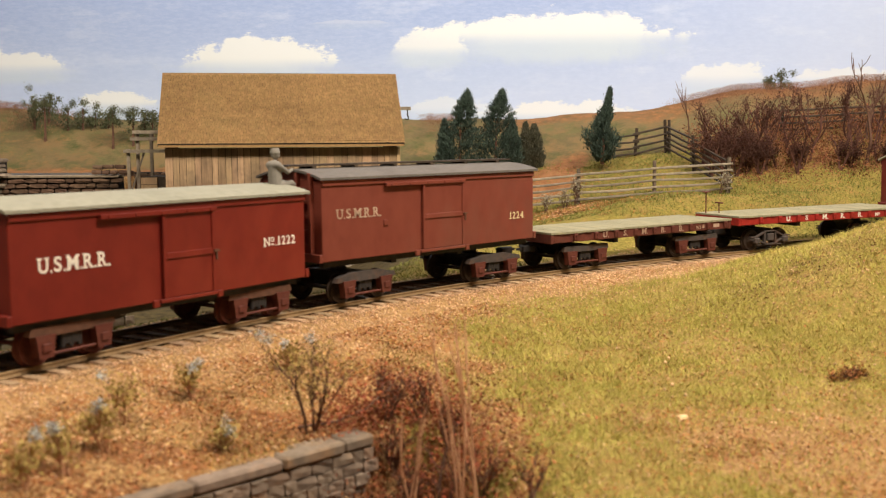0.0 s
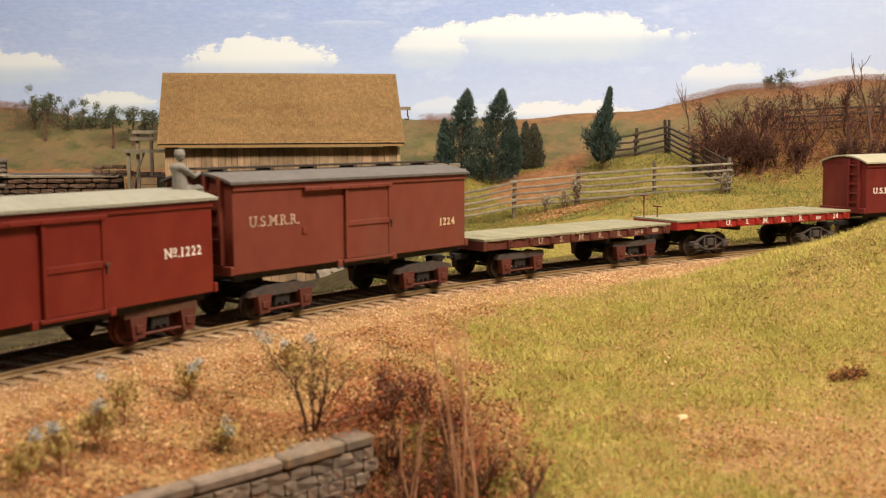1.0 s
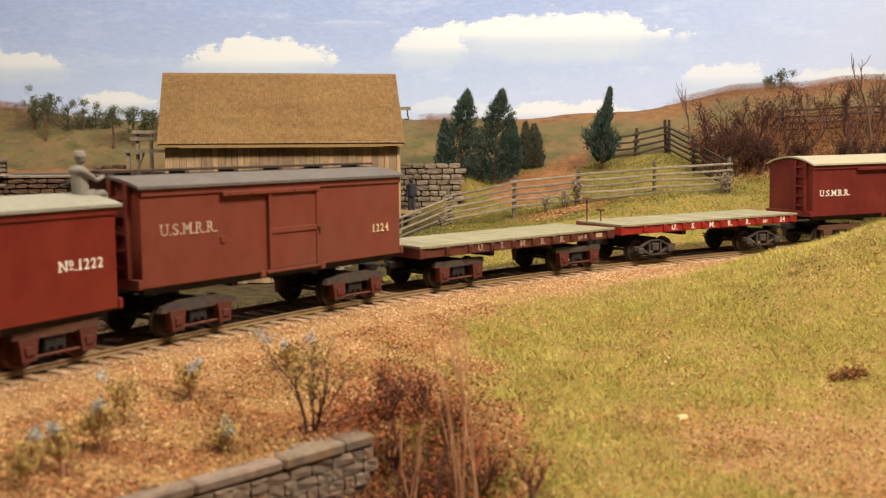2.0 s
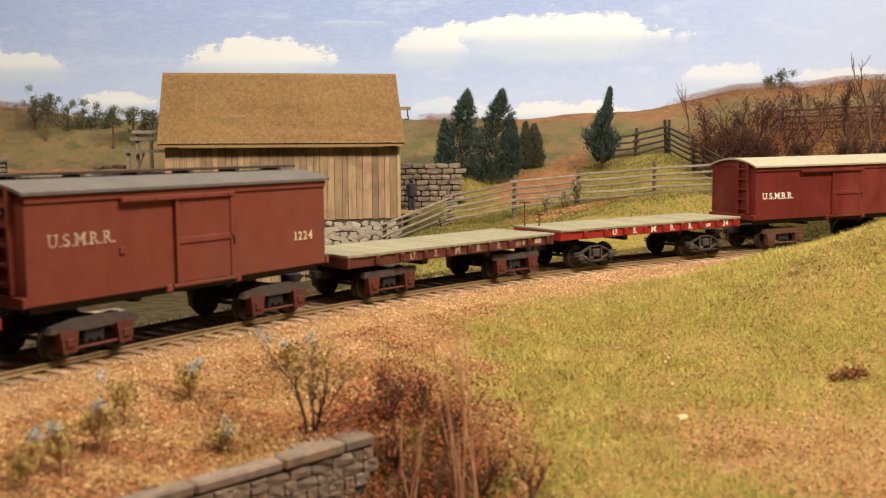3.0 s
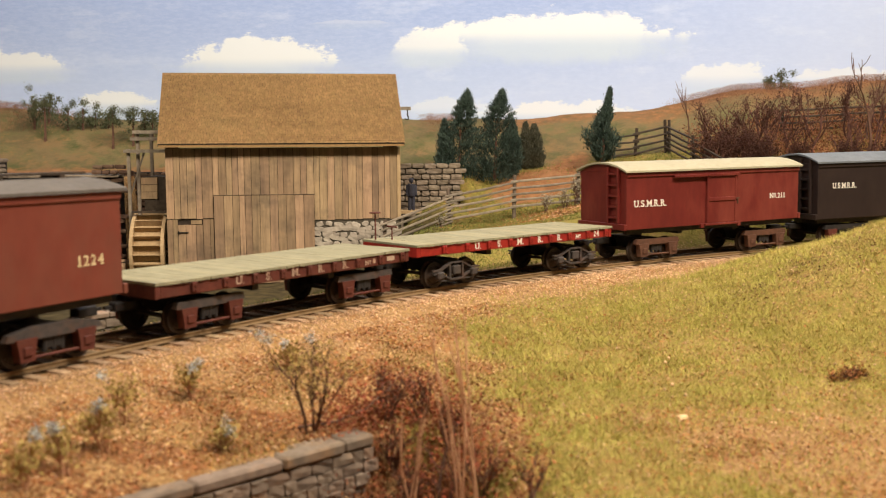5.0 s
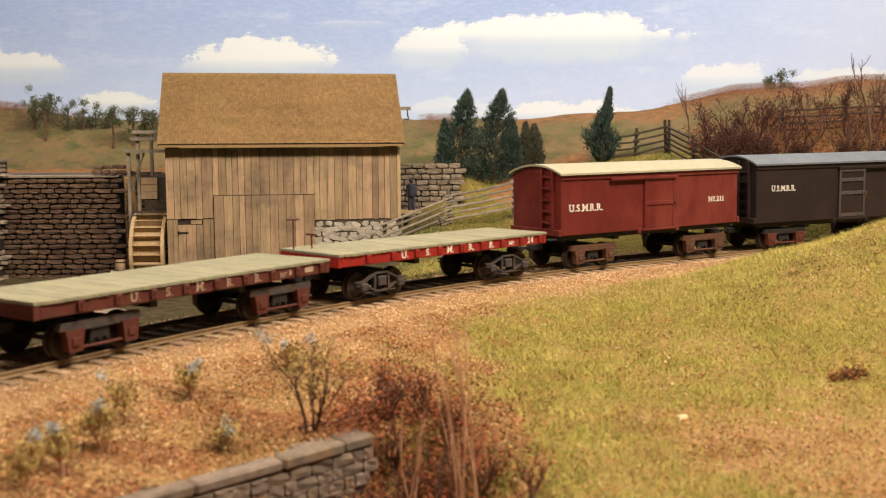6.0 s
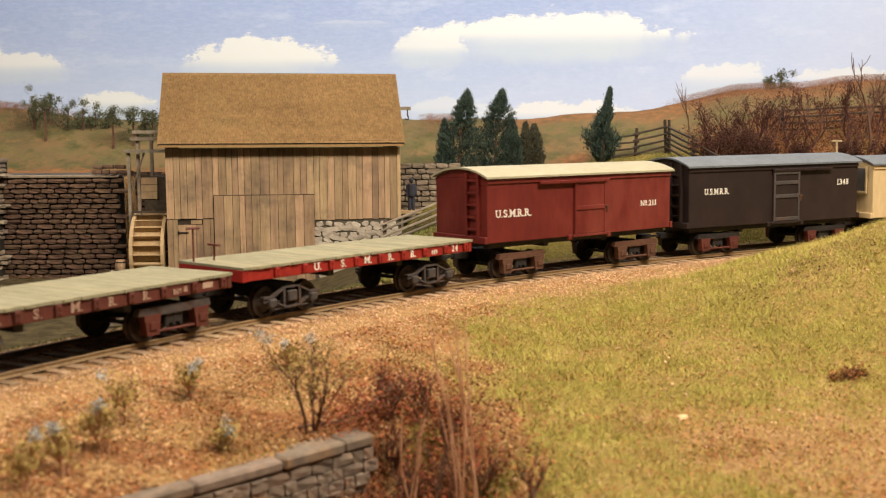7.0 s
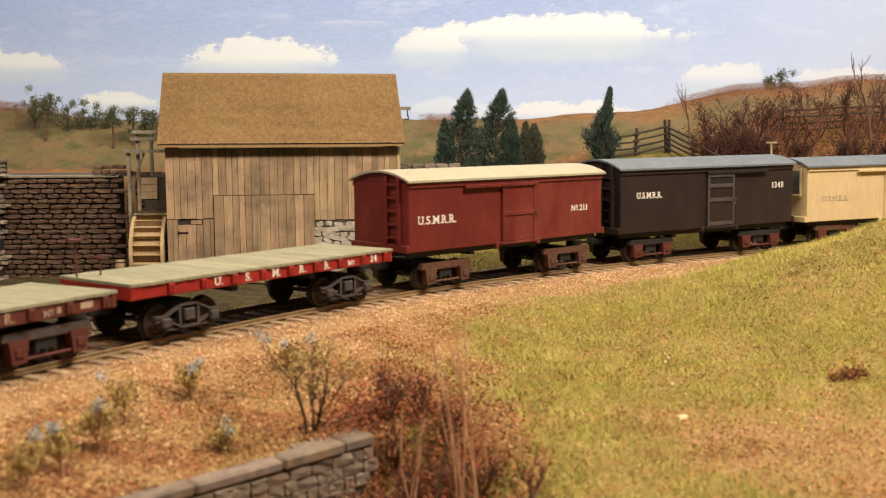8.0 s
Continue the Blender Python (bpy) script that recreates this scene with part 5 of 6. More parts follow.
def text_part(body, size, material, parent, m, name="lettering", label="", bold=0.0, align="LEFT", wide=1.0):
    """Slab-serif lettering, its foot line from the pose m on."""
    plain = glyphs(body, size)
    total = max(v.co.x for v in plain.vertices) * wide
    cap = size * C * 0.72
    gap = 0.2
    widths = [LETTER[c][0] for c in body]
    k = total / (sum(widths) + gap * (len(body) - 1))
    bm, x = bmesh.new(), (-total / 2 if align == "CENTER" else 0.0)
    for c, w in zip(body, widths):
        g = glyphs(c, size, bold)
        xs, ys = [v.co.x for v in g.vertices], [v.co.y for v in g.vertices]
        lo, hi = (0.0, cap) if c != "." else (min(ys), max(ys))
        if c == "o":
            lo, hi = cap * 0.42, cap
        inset = LETTER[c][2] if len(LETTER[c]) > 2 else 0.0
        for v in g.vertices:
            v.co.x = x + (inset + (v.co.x - min(xs)) / (max(xs) - min(xs)) * (1 - 2 * inset)) * w * k
            v.co.y = lo + (v.co.y - min(ys)) / (max(ys) - min(ys)) * (hi - lo)
        bm.from_mesh(g)
        bpy.data.meshes.remove(g)
        for a, b, head in LETTER[c][1]:
            foot = cap * 0.87 if head else (0.12 * cap if c == "o" else 0.0)
            box(bm, x + a * w * k, x + b * w * k, foot, foot + cap * 0.13, -0.004 * C, 0.009 * C)
        x += (w + gap) * k
    bpy.data.meshes.remove(plain)
    mesh = bpy.data.meshes.new(name)
    bm.to_mesh(mesh)
    bm.free()
    return finish(name, mesh, material, parent, m, label)


def wheelset(parent, x, mat):
    bm = bmesh.new()
    prof = ((0.1, 0.2), (0.1, 0.3), (0.55, 0.22), (0.6, 0.3), (0.79, 0.3), (0.79, 0.08), (0.88, 0.03), (0.88, -0.05), (0.6, -0.05), (0.55, 0.04), (0.1, 0.0))
    for sgn in (1, -1):
        rings = []
        n = 20
        for r, o in prof:
            rings.append([bm.verts.new((r * math.cos(2 * math.pi * i / n), sgn * (1.5 + o), r * math.sin(2 * math.pi * i / n))) for i in range(n)])
        for a, b in zip(rings, rings[1:]):
            for i in range(n):
                bm.faces.new((a[i], a[(i + 1) % n], b[(i + 1) % n], b[i]))
        for k in range(6):
            ang = math.pi * k / 3
            box(bm, 0.12, 0.58, sgn * 1.62, sgn * 1.74, -0.05, 0.05, m=Matrix.Rotation(ang, 4, "Y"))
    rod(bm, (0, -2.1, 0), (0, 2.1, 0), 0.11)
    bmesh.ops.recalc_face_normals(bm, faces=bm.faces)
    return part("wheelset", bm, mat, parent, m=at(x, 0, 0.79))


def truck_pedestal(car, x, beam, block, arched):
    tr = part("truck", boxes((-0.45, 0.45, -2.2, 2.2, 0.75, 1.25), (-0.7, 0.7, -1.9, 1.9, 1.25, 1.62), (-0.3, 0.3, -0.3, 0.3, 1.6, 2.0)), M["truck_black"], car, m=at(x, 0, 0))
    for sgn in (-1, 1):
        y0, y1 = sorted((sgn * 1.98, sgn * 2.34))
        bm = bmesh.new()
        if arched:
            prism(bm, ((-2.35, 1.25), (-2.2, 1.5), (-1.0, 1.72), (1.0, 1.72), (2.2, 1.5), (2.35, 1.25), (1.4, 1.2), (-1.4, 1.2)), y0, y1)
        else:
            prism(bm, ((-2.15, 1.3), (-2.05, 1.62), (2.05, 1.62), (2.15, 1.3), (1.4, 1.22), (-1.4, 1.22)), y0, y1)
        part("side_beam", bm, M[beam], tr)
        for w in (-1.45, 1.45):
            bm = bmesh.new()
            prism(bm, ((w - 0.48, 1.3), (w + 0.48, 1.3), (w + 0.4, 0.9), (w + 0.34, 0.38), (w - 0.34, 0.38), (w - 0.4, 0.9)), *sorted((sgn * 2.02, sgn * 2.46)))
            box(bm, w - 0.2, w + 0.2, *sorted((sgn * 2.46, sgn * 2.54)), 0.62, 0.98, 0.03)
            part("pedestal", bm, M[block], tr)
        bm = bmesh.new()
        rod(bm, (-1.5, sgn * 2.3, 0.5), (1.5, sgn * 2.3, 0.5), 0.07, n=6)
        part("tie_bar", bm, M[block], tr)
        bm = bmesh.new()
        for w in (-0.42, 0.0, 0.42):
            rod(bm, (w, sgn * 2.1, 0.62), (w, sgn * 2.1, 1.25), 0.12, n=8)
        part("spring", bm, M["truck_black"], tr)
    return tr


def truck_archbar(car, x):
    tr = part("truck", boxes((-0.35, 0.35, -2.2, 2.2, 0.75, 1.35), (-0.6, 0.6, -1.8, 1.8, 1.35, 1.65), (-0.3, 0.3, -0.3, 0.3, 1.6, 2.1)), M["truck_black"], car, m=at(x, 0, 0))
    for sgn in (-1, 1):
        y = sgn * 2.2
        for zs in ((1.08, 1.5), (0.9, 0.48)):
            bm = bmesh.new()
            pts = ((-2.0, zs[0]), (-1.35, zs[0]), (-0.45, zs[1]), (0.45, zs[1]), (1.35, zs[0]), (2.0, zs[0]))
            for (xa, za), (xb, zb) in zip(pts, pts[1:]):
                prism(bm, ((xa, za - 0.05), (xb, zb - 0.05), (xb, zb + 0.05), (xa, za + 0.05)), y - 0.14, y + 0.14)
            part("arch_bar", bm, M["truck_grey"], tr)
        bm = boxes((-0.62, -0.48, y - 0.12, y + 0.12, 0.5, 1.5), (0.48, 0.62, y - 0.12, y + 0.12, 0.5, 1.5))
        box(bm, -0.32, 0.32, y - 0.2, y + 0.2, 0.75, 1.3, 0.05)
        part("bolster_post", bm, M["truck_grey"], tr)
        for w in (-1.45, 1.45):
            part("journal_box", boxes((w - 0.26, w + 0.26, *sorted((y - sgn * 0.15, y + sgn * 0.32)), 0.58, 1.02), bevel=0.07), M["truck_grey"], tr)
        bm = bmesh.new()
        rod(bm, (-1.5, y, 0.42), (1.5, y, 0.42), 0.05, n=6)
        part("tie_bar", bm, M["truck_grey"], tr)
    return tr


WHEELS = []   # every wheelset, with nothing but its car's travel to turn it


def add_trucks(car, style, beam="truck_grey", block="rust_red", wheel="wheel_iron", arched=False, pivot=5.6):
    for x in (-pivot, pivot):
        tr = truck_archbar(car, x) if style == "archbar" else truck_pedestal(car, x, beam, block, arched)
        for w in (-1.45, 1.45):
            WHEELS.append((wheelset(tr, w, M[wheel]), w))


def add_couplers(car, half, z):
    for sgn in (-1, 1):
        bm = boxes((*sorted((sgn * (half - 0.4), sgn * (half + 0.75))), -0.28, 0.28, z - 0.25, z + 0.2), bevel=0.06)
        box(bm, *sorted((sgn * (half + 0.6), sgn * (half + 1.15))), -0.1, 0.1, z - 0.1, z + 0.06)
        part("coupler", bm, M["truck_black"], car)


def box_car(name, half, z0, z1, body, roof, trim, label, rise=0.75, ladder=True, running_board=False, door=(-1.3, 1.95), panels=False, side_w=2.65, truck=None, sills="truck_black", track_rail=(-4.4, 2.1)):
    car = thing(name, None, label, "railway car", "cars of the train")
    w = side_w
    bm = bmesh.new()
    box(bm, -half, half, -w, w, z0, z1, 0.035)
    part("body", bm, M[body], car)
    part("underframe", boxes((-half + 0.3, half - 0.3, -w + 0.35, -w + 0.75, z0 - 0.35, z0 - 0.004), (-half + 0.3, half - 0.3, w - 0.75, w - 0.35, z0 - 0.35, z0 - 0.004),
                             (-half + 0.3, half - 0.3, -0.5, 0.5, z0 - 0.4, z0 - 0.004), (-3.0, -2.6, -w + 0.95, w - 0.95, z0 - 0.62, z0 - 0.41), (2.6, 3.0, -w + 0.95, w - 0.95, z0 - 0.62, z0 - 0.41)), M[sills], car)
    for sgn in (-1, 1):
        part("end_sill", boxes((*sorted((sgn * (half + 0.003), sgn * (half + 0.24))), -w - 0.06, w + 0.06, z0 - 0.02, z0 + 0.42), bevel=0.03), M[trim], car)
        # gable under the arched roof
        bm = bmesh.new()
        n = 10
        arc = [(-w + 2 * w * i / n, z1 + rise * (1 - ((2 * i / n - 1) ** 2))) for i in range(n + 1)]
        a = [bm.verts.new((sgn * half, y, z)) for y, z in arc]
        b = [bm.verts.new((sgn * (half - 0.2), y, z)) for y, z in arc]
        bm.faces.new(a if sgn > 0 else a[::-1])
        bm.faces.new(b[::-1] if sgn > 0 else b)
        part("gable", bm, M[body], car)
    # roof: an arched shell that overhangs all round
    bm = bmesh.new()
    n, ov = 16, 0.22
    rings = []
    for x in (-half - ov, half + ov):
        for t in (0.0, 0.13):
            rings.append([bm.verts.new((x, (w + ov) * (2 * i / n - 1), z1 - 0.02 + t + (rise + 0.04) * (1 - abs(2 * i / n - 1) ** 2.1))) for i in range(n + 1)])
    lo0, hi0, lo1, hi1 = rings
    for i in range(n):
        bm.faces.new((hi0[i], hi1[i], hi1[i + 1], hi0[i + 1]))
        bm.faces.new((lo0[i + 1], lo1[i + 1], lo1[i], lo0[i]))
        bm.faces.new((lo0[i], hi0[i], hi0[i + 1], lo0[i + 1]))
        bm.faces.new((lo1[i + 1], hi1[i + 1], hi1[i], lo1[i]))
    for i in (0, n):
        bm.faces.new((lo0[i], lo1[i], hi1[i], hi0[i]) if i == 0 else (hi0[i], hi1[i], lo1[i], lo0[i]))
    bmesh.ops.recalc_face_normals(bm, faces=bm.faces)
    part("roof", bm, M[roof], car)
    if running_board:
        for k in range(6):
            x = -half + 1.2 + k * (2 * half - 2.4) / 5
            part("board_block", boxes((x - 0.12, x + 0.12, -0.62, 0.62, z1 + rise + 0.05, z1 + rise + 0.27)), M["dark_wood"], car)
        part("running_board", boxes((-half - 0.5, half + 0.1, -0.55, -0.03, z1 + rise + 0.27, z1 + rise + 0.37), (-half - 0.5, half + 0.1, 0.03, 0.55, z1 + rise + 0.27, z1 + rise + 0.37)), M["dark_wood"], car)
    for sgn in (-1, 1):
        y = sgn * w
        f = lambda a, b: sorted((y + sgn * a, y + sgn * b))
        part("fascia_board", boxes((-half, half, *f(0.002, 0.09), z1 - 0.34, z1 - 0.03), bevel=0.02), M[trim], car)
        d0, d1 = door
        dr = part("door", boxes((d0, d1, *f(0.03, 0.13), z0 + 0.12, z1 - 0.42), bevel=0.02), M[body], car)
        fr = [(d0, d0 + 0.18, *f(0.13, 0.2), z0 + 0.12, z1 - 0.42), (d1 - 0.18, d1, *f(0.13, 0.2), z0 + 0.12, z1 - 0.42)]
        zm = z0 + (z1 - z0) * 0.46
        bars = (z0 + 0.3, zm, zm + 1.05, z1 - 0.6) if panels else (zm,)
        fr += [(d0 + 0.18, d1 - 0.18, *f(0.13, 0.2), z - 0.14, z + 0.14) for z in bars]
        part("door_frame", boxes(*fr, bevel=0.02), M["truck_grey" if panels else trim], dr)
        part("latch", boxes((d1 - 0.12, d1 + 0.18, *f(0.2, 0.3), zm - 0.05, zm + 0.05), (d1 - 0.02, d1 + 0.06, *f(0.21, 0.29), zm - 0.42, zm - 0.05)), M["truck_brown"], dr)
        part("door_track", boxes((track_rail[0], track_rail[1], *f(0.095, 0.27), z1 - 0.5, z1 - 0.3), bevel=0.02), M[trim], car)
        part("door_sill", boxes((d0 - 0.2, d1 + 0.1, *f(0.004, 0.2), z0 - 0.06, z0 + 0.1), bevel=0.02), M[trim], car)
        for x in (d0 - 0.42, d1 + 0.32):
            part("stake_iron", boxes((x - 0.16, x + 0.16, *f(0.003, 0.16), z0 - 0.22, z0 + 0.1), bevel=0.02), M[trim], car)
        for k in range(5):
            bm = bmesh.new()
            x = track_rail[0] + 0.4 + k * (track_rail[1] - track_rail[0] - 0.8) / 4
            rod(bm, (x, y + sgn * 0.26, z1 - 0.4), (x, y + sgn * 0.32, z1 - 0.4), 0.06, n=6)
            part("bolt", bm, M[trim], car)
    if ladder:
        for sgn in (-1, 1):
            yl = (-1.9, -0.75) if sgn < 0 else (0.75, 1.9)
            x = sgn * (half + 0.003)
            f = lambda a, b: sorted((x + sgn * a, x + sgn * b))
            ld = part("ladder", boxes((*f(0, 0.26), yl[0] - 0.11, yl[0] + 0.11, z0 + 0.44, z1 + 0.35), (*f(0, 0.26), yl[1] - 0.11, yl[1] + 0.11, z0 + 0.44, z1 + 0.35), bevel=0.02), M[trim], car)
            for k in range(5):
                z = z0 + 0.85 + k * 0.78
                part("rung", boxes((*f(0.06, 0.2), yl[0] + 0.11, yl[1] - 0.11, z - 0.07, z + 0.07)), M[trim], ld)
    add_trucks(car, **(truck or {"style": "pedestal"}))
    add_couplers(car, half, 1.5)
    return car


def side_text(car, body, u, z, size, mat, w=2.65, bold=0.012, label="", align="LEFT", wide=1.0):
    return text_part(body, size, M[mat], car, at(u, -w - 0.012, z, rx=90), label=label, bold=bold, align=align, wide=wide)


def flat_car(name, half, top, colour, label, letters, mat, truck, brake):
    car = thing(name, None, label, "railway car", "cars of the train")
    w = 2.62
    part("frame", boxes((-half + 0.2, half - 0.2, -1.6, 1.6, top - 0.75, top - 0.14), (-2.9, -2.5, -2.3, 2.3, top - 1.05, top - 0.76), (2.5, 2.9, -2.3, 2.3, top - 1.05, top - 0.76)), M["truck_black"], car)
    for sgn in (-1, 1):
        part("side_sill", boxes((-half, half, *sorted((sgn * (w - 0.4), sgn * w)), top - 0.72, top - 0.13), bevel=0.03), M[colour], car)
        part("end_sill", boxes((*sorted((sgn * (half + 0.003), sgn * (half + 0.3))), -w - 0.02, w + 0.02, top - 0.74, top - 0.13), bevel=0.03), M[colour], car)
        for k in range(9):
            x = -6.76 + 1.87 * k
            part("stake_pocket", boxes((x - 0.16, x + 0.16, *sorted((sgn * (w + 0.004), sgn * (w + 0.16))), top - 0.64, top - 0.16), bevel=0.03), M[colour], car)
            bm = bmesh.new()
            for z in (top - 0.3, top - 0.52):
                rod(bm, (x, sgn * (w + 0.16), z), (x, sgn * (w + 0.22), z), 0.05, n=6)
            part("bolt", bm, M[colour], car)
    n = 40
    step = 2 * (half + 0.3) / n
    rng = random.Random(name)
    for k in range(n):
        x = -half - 0.3 + k * step
        z = top + rng.uniform(-0.005, 0.005)
        part("deck_plank", boxes((x + 0.002, x + step - 0.002, -w - 0.08 + rng.uniform(-0.04, 0.04), w + 0.08 + rng.uniform(-0.04, 0.04), z - 0.13, z)), M["deck"], car)
    for body, u in letters:
        side_text(car, body, u, top - 0.6, 0.55 if len(body) < 3 and body != "No" else 0.36, mat, w, bold=0.012, align="CENTER")
    add_trucks(car, **truck)
    add_couplers(car, half, 1.45)
    if brake:
        bm = bmesh.new()
        rod(bm, (-half - 0.16, 1.5, top - 0.6), (-half - 0.16, 1.5, top + 1.7), 0.05, n=8)
        staff = part("brake_staff", bm, M["rust_red"], car)
        bm = bmesh.new()
        bmesh.ops.create_cone(bm, cap_ends=True, segments=16, radius1=0.36, radius2=0.36, depth=0.07, matrix=Matrix.Translation((-half - 0.16, 1.5, top + 1.72)))
        part("brake_wheel", bm, M["rust_red"], staff)
        bm = bmesh.new()
        rod(bm, (-half + 0.9, 1.2, top), (-half + 0.9, 1.2, top + 0.75), 0.05, n=6)
        box(bm, -half + 0.85, -half + 0.95, 0.7, 1.7, top + 0.75, top + 0.86, 0.02)
        part("brake_step", bm, M["rust_red"], car)
    return car


TRAIN = []
c = box_car("box_car", 8.5, 1.9, 6.25, "car_red", "roof_canvas", "car_red", "red wooden box car lettered in white with a pale canvas roof", rise=0.36, ladder=False, truck={"style": "pedestal", "beam": "truck_brown", "block": "rust_red", "wheel": "rust_red"}, door=(-1.1, 2.0))
side_text(c, "U.S.M.R.R.", -7.25, 3.8, 0.86, "white_paint", bold=0.016, wide=0.9)
side_text(c, "No.1222", 5.45, 3.75, 0.62, "white_paint", bold=0.01)
TRAIN.append((c, -19.41))
c = box_car("box_car", 8.87, 2.5, 6.9, "car_brown", "roof_grey", "car_brown", "weathered brown-red box car with grey roof and running board", rise=0.4, running_board=True, truck={"style": "pedestal", "beam": "truck_grey", "block": "rust_red", "arched": True}, door=(-1.45, 2.05))
side_text(c, "U.S.M.R.R.", -7.85, 4.75, 0.74, "worn_paint", bold=0.01, wide=0.98)
part("tack_board", boxes((-4.45, -4.15, -2.73, -2.653, 4.2, 4.52), bevel=0.02), M["car_brown"], c)
side_text(c, "1224", 6.45, 3.88, 0.62, "yellow_paint", bold=0.01, wide=1.1)
TRAIN.append((c, -0.2))
c = flat_car("flat_car", 8.6, 2.68, "rust_red", "dull red flat car with a bare grey plank deck", [(a, u) for a, u in zip(["U.", "S.", "M.", "R.", "R.", "No"], (-3.95, -2.08, -0.21, 1.66, 3.53, 5.35))], "worn_paint", {"style": "pedestal", "beam": "truck_grey", "block": "rust_red"}, False)
part("faded_number", boxes((5.75, 5.95, -2.632, -2.624, 2.14, 2.4), (6.95, 7.6, -2.632, -2.624, 2.14, 2.4)), M["worn_paint"], c)
TRAIN.append((c, 19.81))
c = flat_car("flat_car", 8.6, 2.8, "bright_red", "bright red flat car with grey plank deck and brake wheel", [(a, u) for a, u in zip(["U.", "S.", "M.", "R.", "R.", "No", "24"], (-3.95, -2.08, -0.21, 1.66, 3.53, 5.4, 7.27))], "white_paint", {"style": "archbar"}, True)
TRAIN.append((c, 38.8))
c = box_car("box_car", 8.7, 2.4, 6.5, "car_maroon", "roof_cream", "car_maroon", "dark red box car with a cream arched roof", rise=0.55, truck={"style": "pedestal", "beam": "truck_brown", "block": "truck_brown"}, door=(-1.15, 1.85))
side_text(c, "U.S.M.R.R.", -8.0, 4.0, 0.68, "white_paint", bold=0.01)
side_text(c, "No.211", 5.55, 4.1, 0.55, "white_paint", bold=0.012)
TRAIN.append((c, 58.33))
c = box_car("box_car", 8.68, 2.15, 6.65, "car_black", "roof_slate", "car_black", "black-brown box car with a slate grey roof", panels=True, rise=0.62, truck={"style": "pedestal", "beam": "truck_black", "block": "rust_red"}, door=(-0.5, 2.2), track_rail=(-0.6, 5.6))
side_text(c, "U.S.M.R.R.", -7.2, 4.6, 0.62, "white_paint", bold=0.01, wide=0.86)
side_text(c, "1348", 6.35, 4.9, 0.62, "white_paint", bold=0.012)
TRAIN.append((c, 78.12))
c = box_car("box_car", 8.7, 2.0, 6.35, "car_cream", "roof_slate", "car_cream", "cream-painted box car with a grey roof and faded lettering", rise=0.6, ladder=False, truck={"style": "pedestal", "beam": "truck_brown", "block": "rust_red"}, door=(-0.9, 2.2), track_rail=(-3.8, 2.3))
side_text(c, "U.S.M.R.R.", -7.2, 3.6, 0.6, "grey_paint", bold=0.0)
bm = bmesh.new()
rod(bm, (-8.85, 1.6, 2.2), (-8.85, 1.6, 8.3), 0.08, n=8)
staff = part("brake_staff", bm, M["car_cream"], c)
part("brake_handle", boxes((-8.92, -8.78, 1.0, 2.2, 8.26, 8.4), bevel=0.02), M["car_cream"], staff)
end = part("end_door", boxes((-8.8, -8.705, -1.9, 0.4, 4.2, 6.1), bevel=0.02), M["roof_grey"], c)
part("frame", boxes((-8.9, -8.805, -2.1, -1.9, 4.0, 6.3), (-8.9, -8.805, 0.4, 0.6, 4.0, 6.3), (-8.9, -8.805, -1.9, 0.4, 4.0, 4.2), bevel=0.02), M["car_cream"], end)
TRAIN.append((c, 97.44))


# ---- what moves ----
TIMES = (0.0, 0.5, 1.0, 1.5, 3.0, 3.5, 4.0, 4.5, 6.0, 6.5, 7.0, 7.5, 8.0)
RUN = (0.0, 3.236, 6.353, 9.026, 18.043, 21.545, 24.963, 28.086, 37.759, 41.236, 44.758, 48.223, 51.706)


def travel(t):
    """How far the train has gone at t seconds, in cm."""
    return float(np.interp(t, TIMES, RUN))


def car_pose(s, pivot=5.6):
    a, b = on_track(s - pivot), on_track(s + pivot)
    x, y, z = [(a[i] + b[i]) / 2 for i in range(3)]
    yaw = math.degrees(math.atan2(b[1] - a[1], b[0] - a[0]))
    tilt = math.degrees(math.atan2(b[2] - a[2], 2 * pivot))
    return Matrix.Translation((x * C, y * C, z * C)) @ Euler((0, 0, radians(yaw))).to_matrix().to_4x4() @ Euler((0, radians(-tilt), 0)).to_matrix().to_4x4()


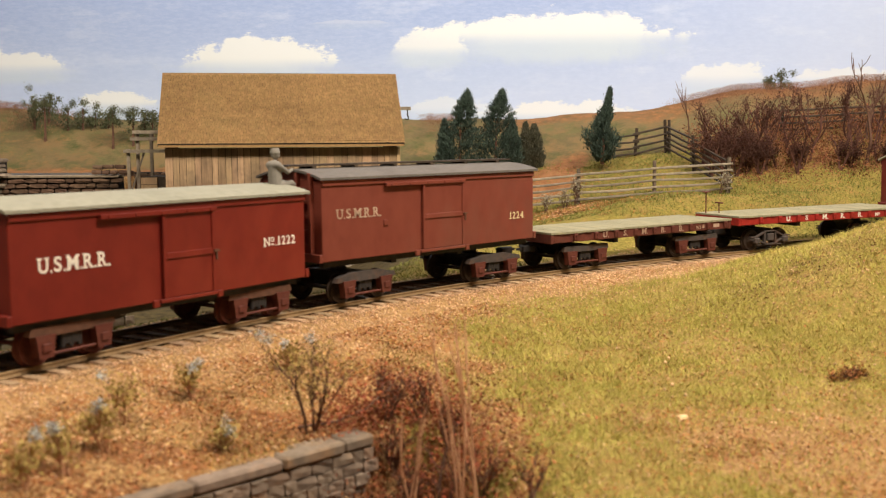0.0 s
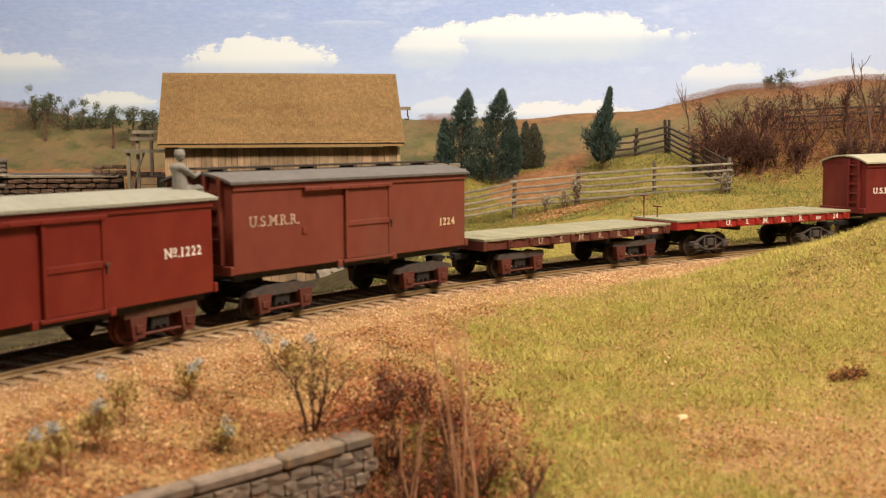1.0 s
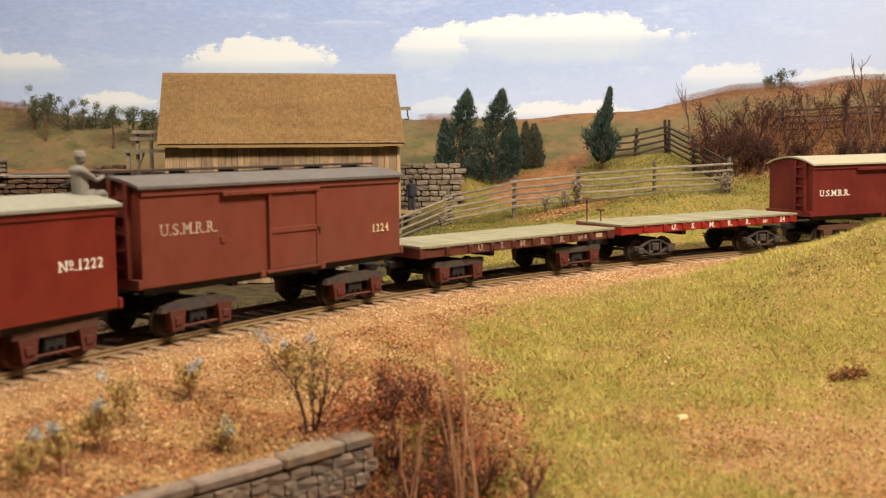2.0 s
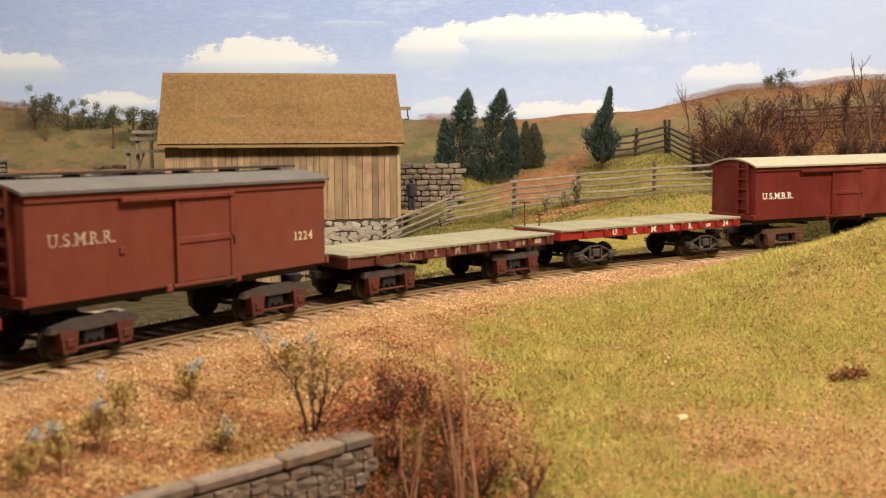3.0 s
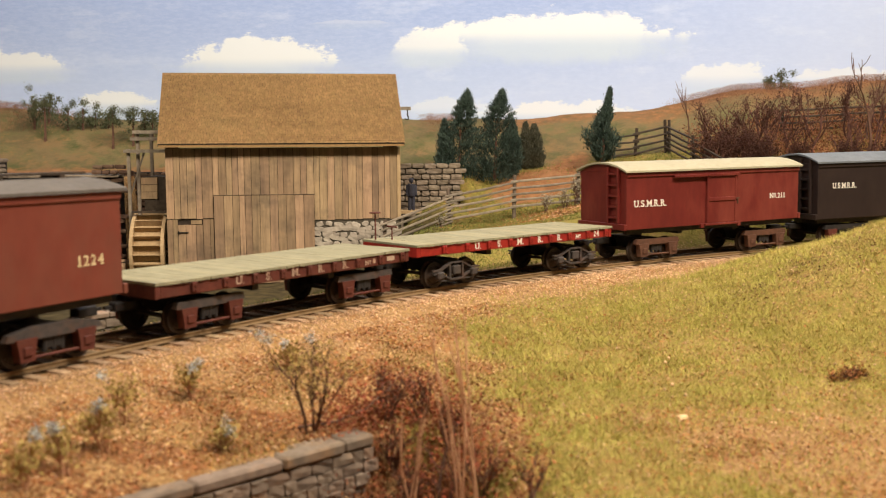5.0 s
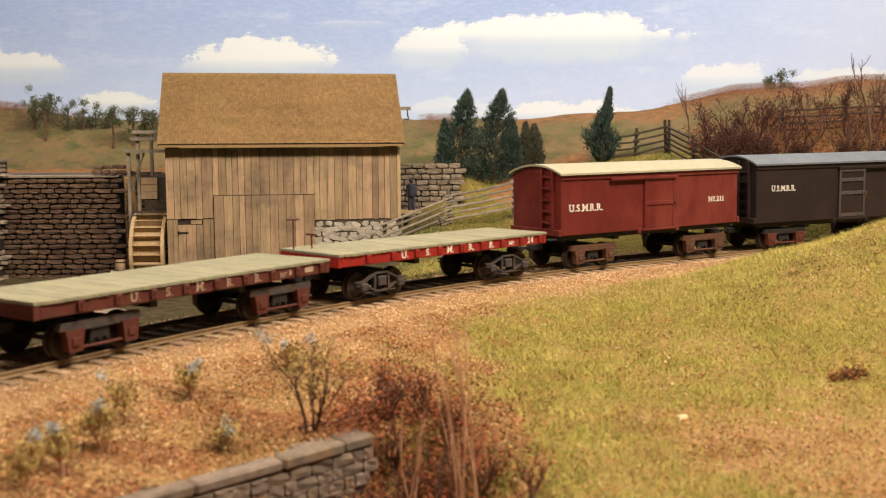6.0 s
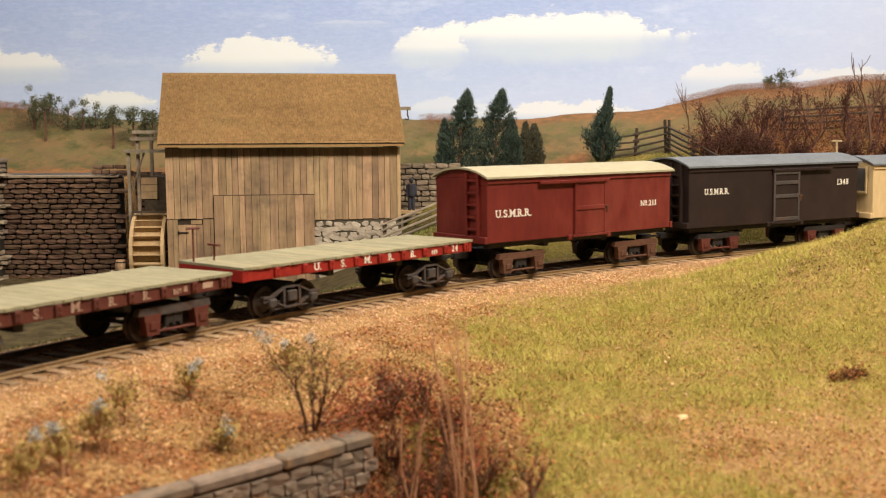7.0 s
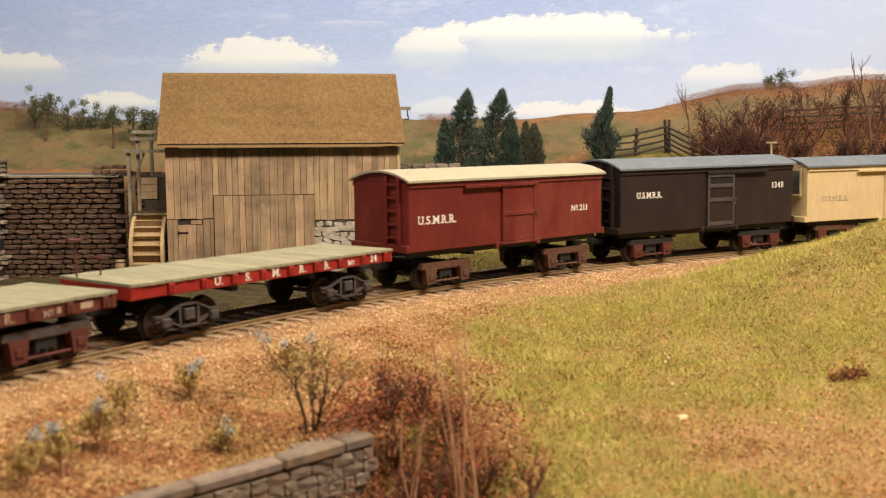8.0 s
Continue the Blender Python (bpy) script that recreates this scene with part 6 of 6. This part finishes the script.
def motions():
    steps = [round(0.25 * k, 2) for k in range(33)]
    fine = [round(0.1 * k, 2) for k in range(81)]
    for car, s0 in TRAIN:
        walk(car, [(t, car_pose(s0 - travel(t))) for t in steps])
        for tr in [o for o in car.children if o.name.startswith("truck")]:
            x = tr.location.x / C
            rows = []
            for t in steps:
                s = s0 - travel(t)
                yaw = car_pose(s).to_euler().z
                rows.append((t, at(x, 0, 0, math.degrees(on_track(s + x)[3] - yaw))))
            walk(tr, rows)
    for w, x in WHEELS:
        walk(w, [(t, at(x, 0, 0.79, ry=-math.degrees(travel(t) / 0.79))) for t in fine])
    for rider, s0 in RIDERS:
        walk(rider, [(t, car_pose(s0 - travel(t))) for t in steps])


RIDERS = []

def seated_figurine():
    """Sits on the first car's roof; its mesh keeps the car's own space."""
    bm = bmesh.new()
    u, z = 8.3, 6.46
    rod(bm, (u, 0, z + 0.1), (u - 0.1, 0, z + 1.3), 0.4, 0.34, n=10)
    lump(bm, (u - 0.12, 0, z + 1.25), 0.42, 0.8, 1.2, 0.6)
    lump(bm, (u + 0.02, 0, z + 1.78), 0.24)
    rod(bm, (u + 0.0, 0, z + 1.86), (u - 0.02, 0, z + 2.12), 0.28, 0.22, n=10)
    for sgn in (-1, 1):
        rod(bm, (u + 0.05, sgn * 0.24, z + 0.18), (u + 1.0, sgn * 0.28, z + 0.28), 0.22, 0.18, n=8)
        rod(bm, (u + 1.0, sgn * 0.28, z + 0.3), (u + 1.12, sgn * 0.28, z - 0.55), 0.17, 0.13, n=8)
        rod(bm, (u - 0.1, sgn * 0.42, z + 1.2), (u + 0.45, sgn * 0.45, z + 0.85), 0.14, 0.12, n=8)
        rod(bm, (u + 0.45, sgn * 0.45, z + 0.85), (u + 1.0, sgn * 0.3, z + 1.0), 0.12, 0.09, n=8)
    fig = one_shape(part("figurine", bm, M["figure_grey"], smooth=True), "small grey painted seated figurine on the red car's roof", "figurine")
    for v in fig.data.vertices:
        v.co.y -= 0.9 * C
    RIDERS.append((fig, -19.41))


seated_figurine()

motions()
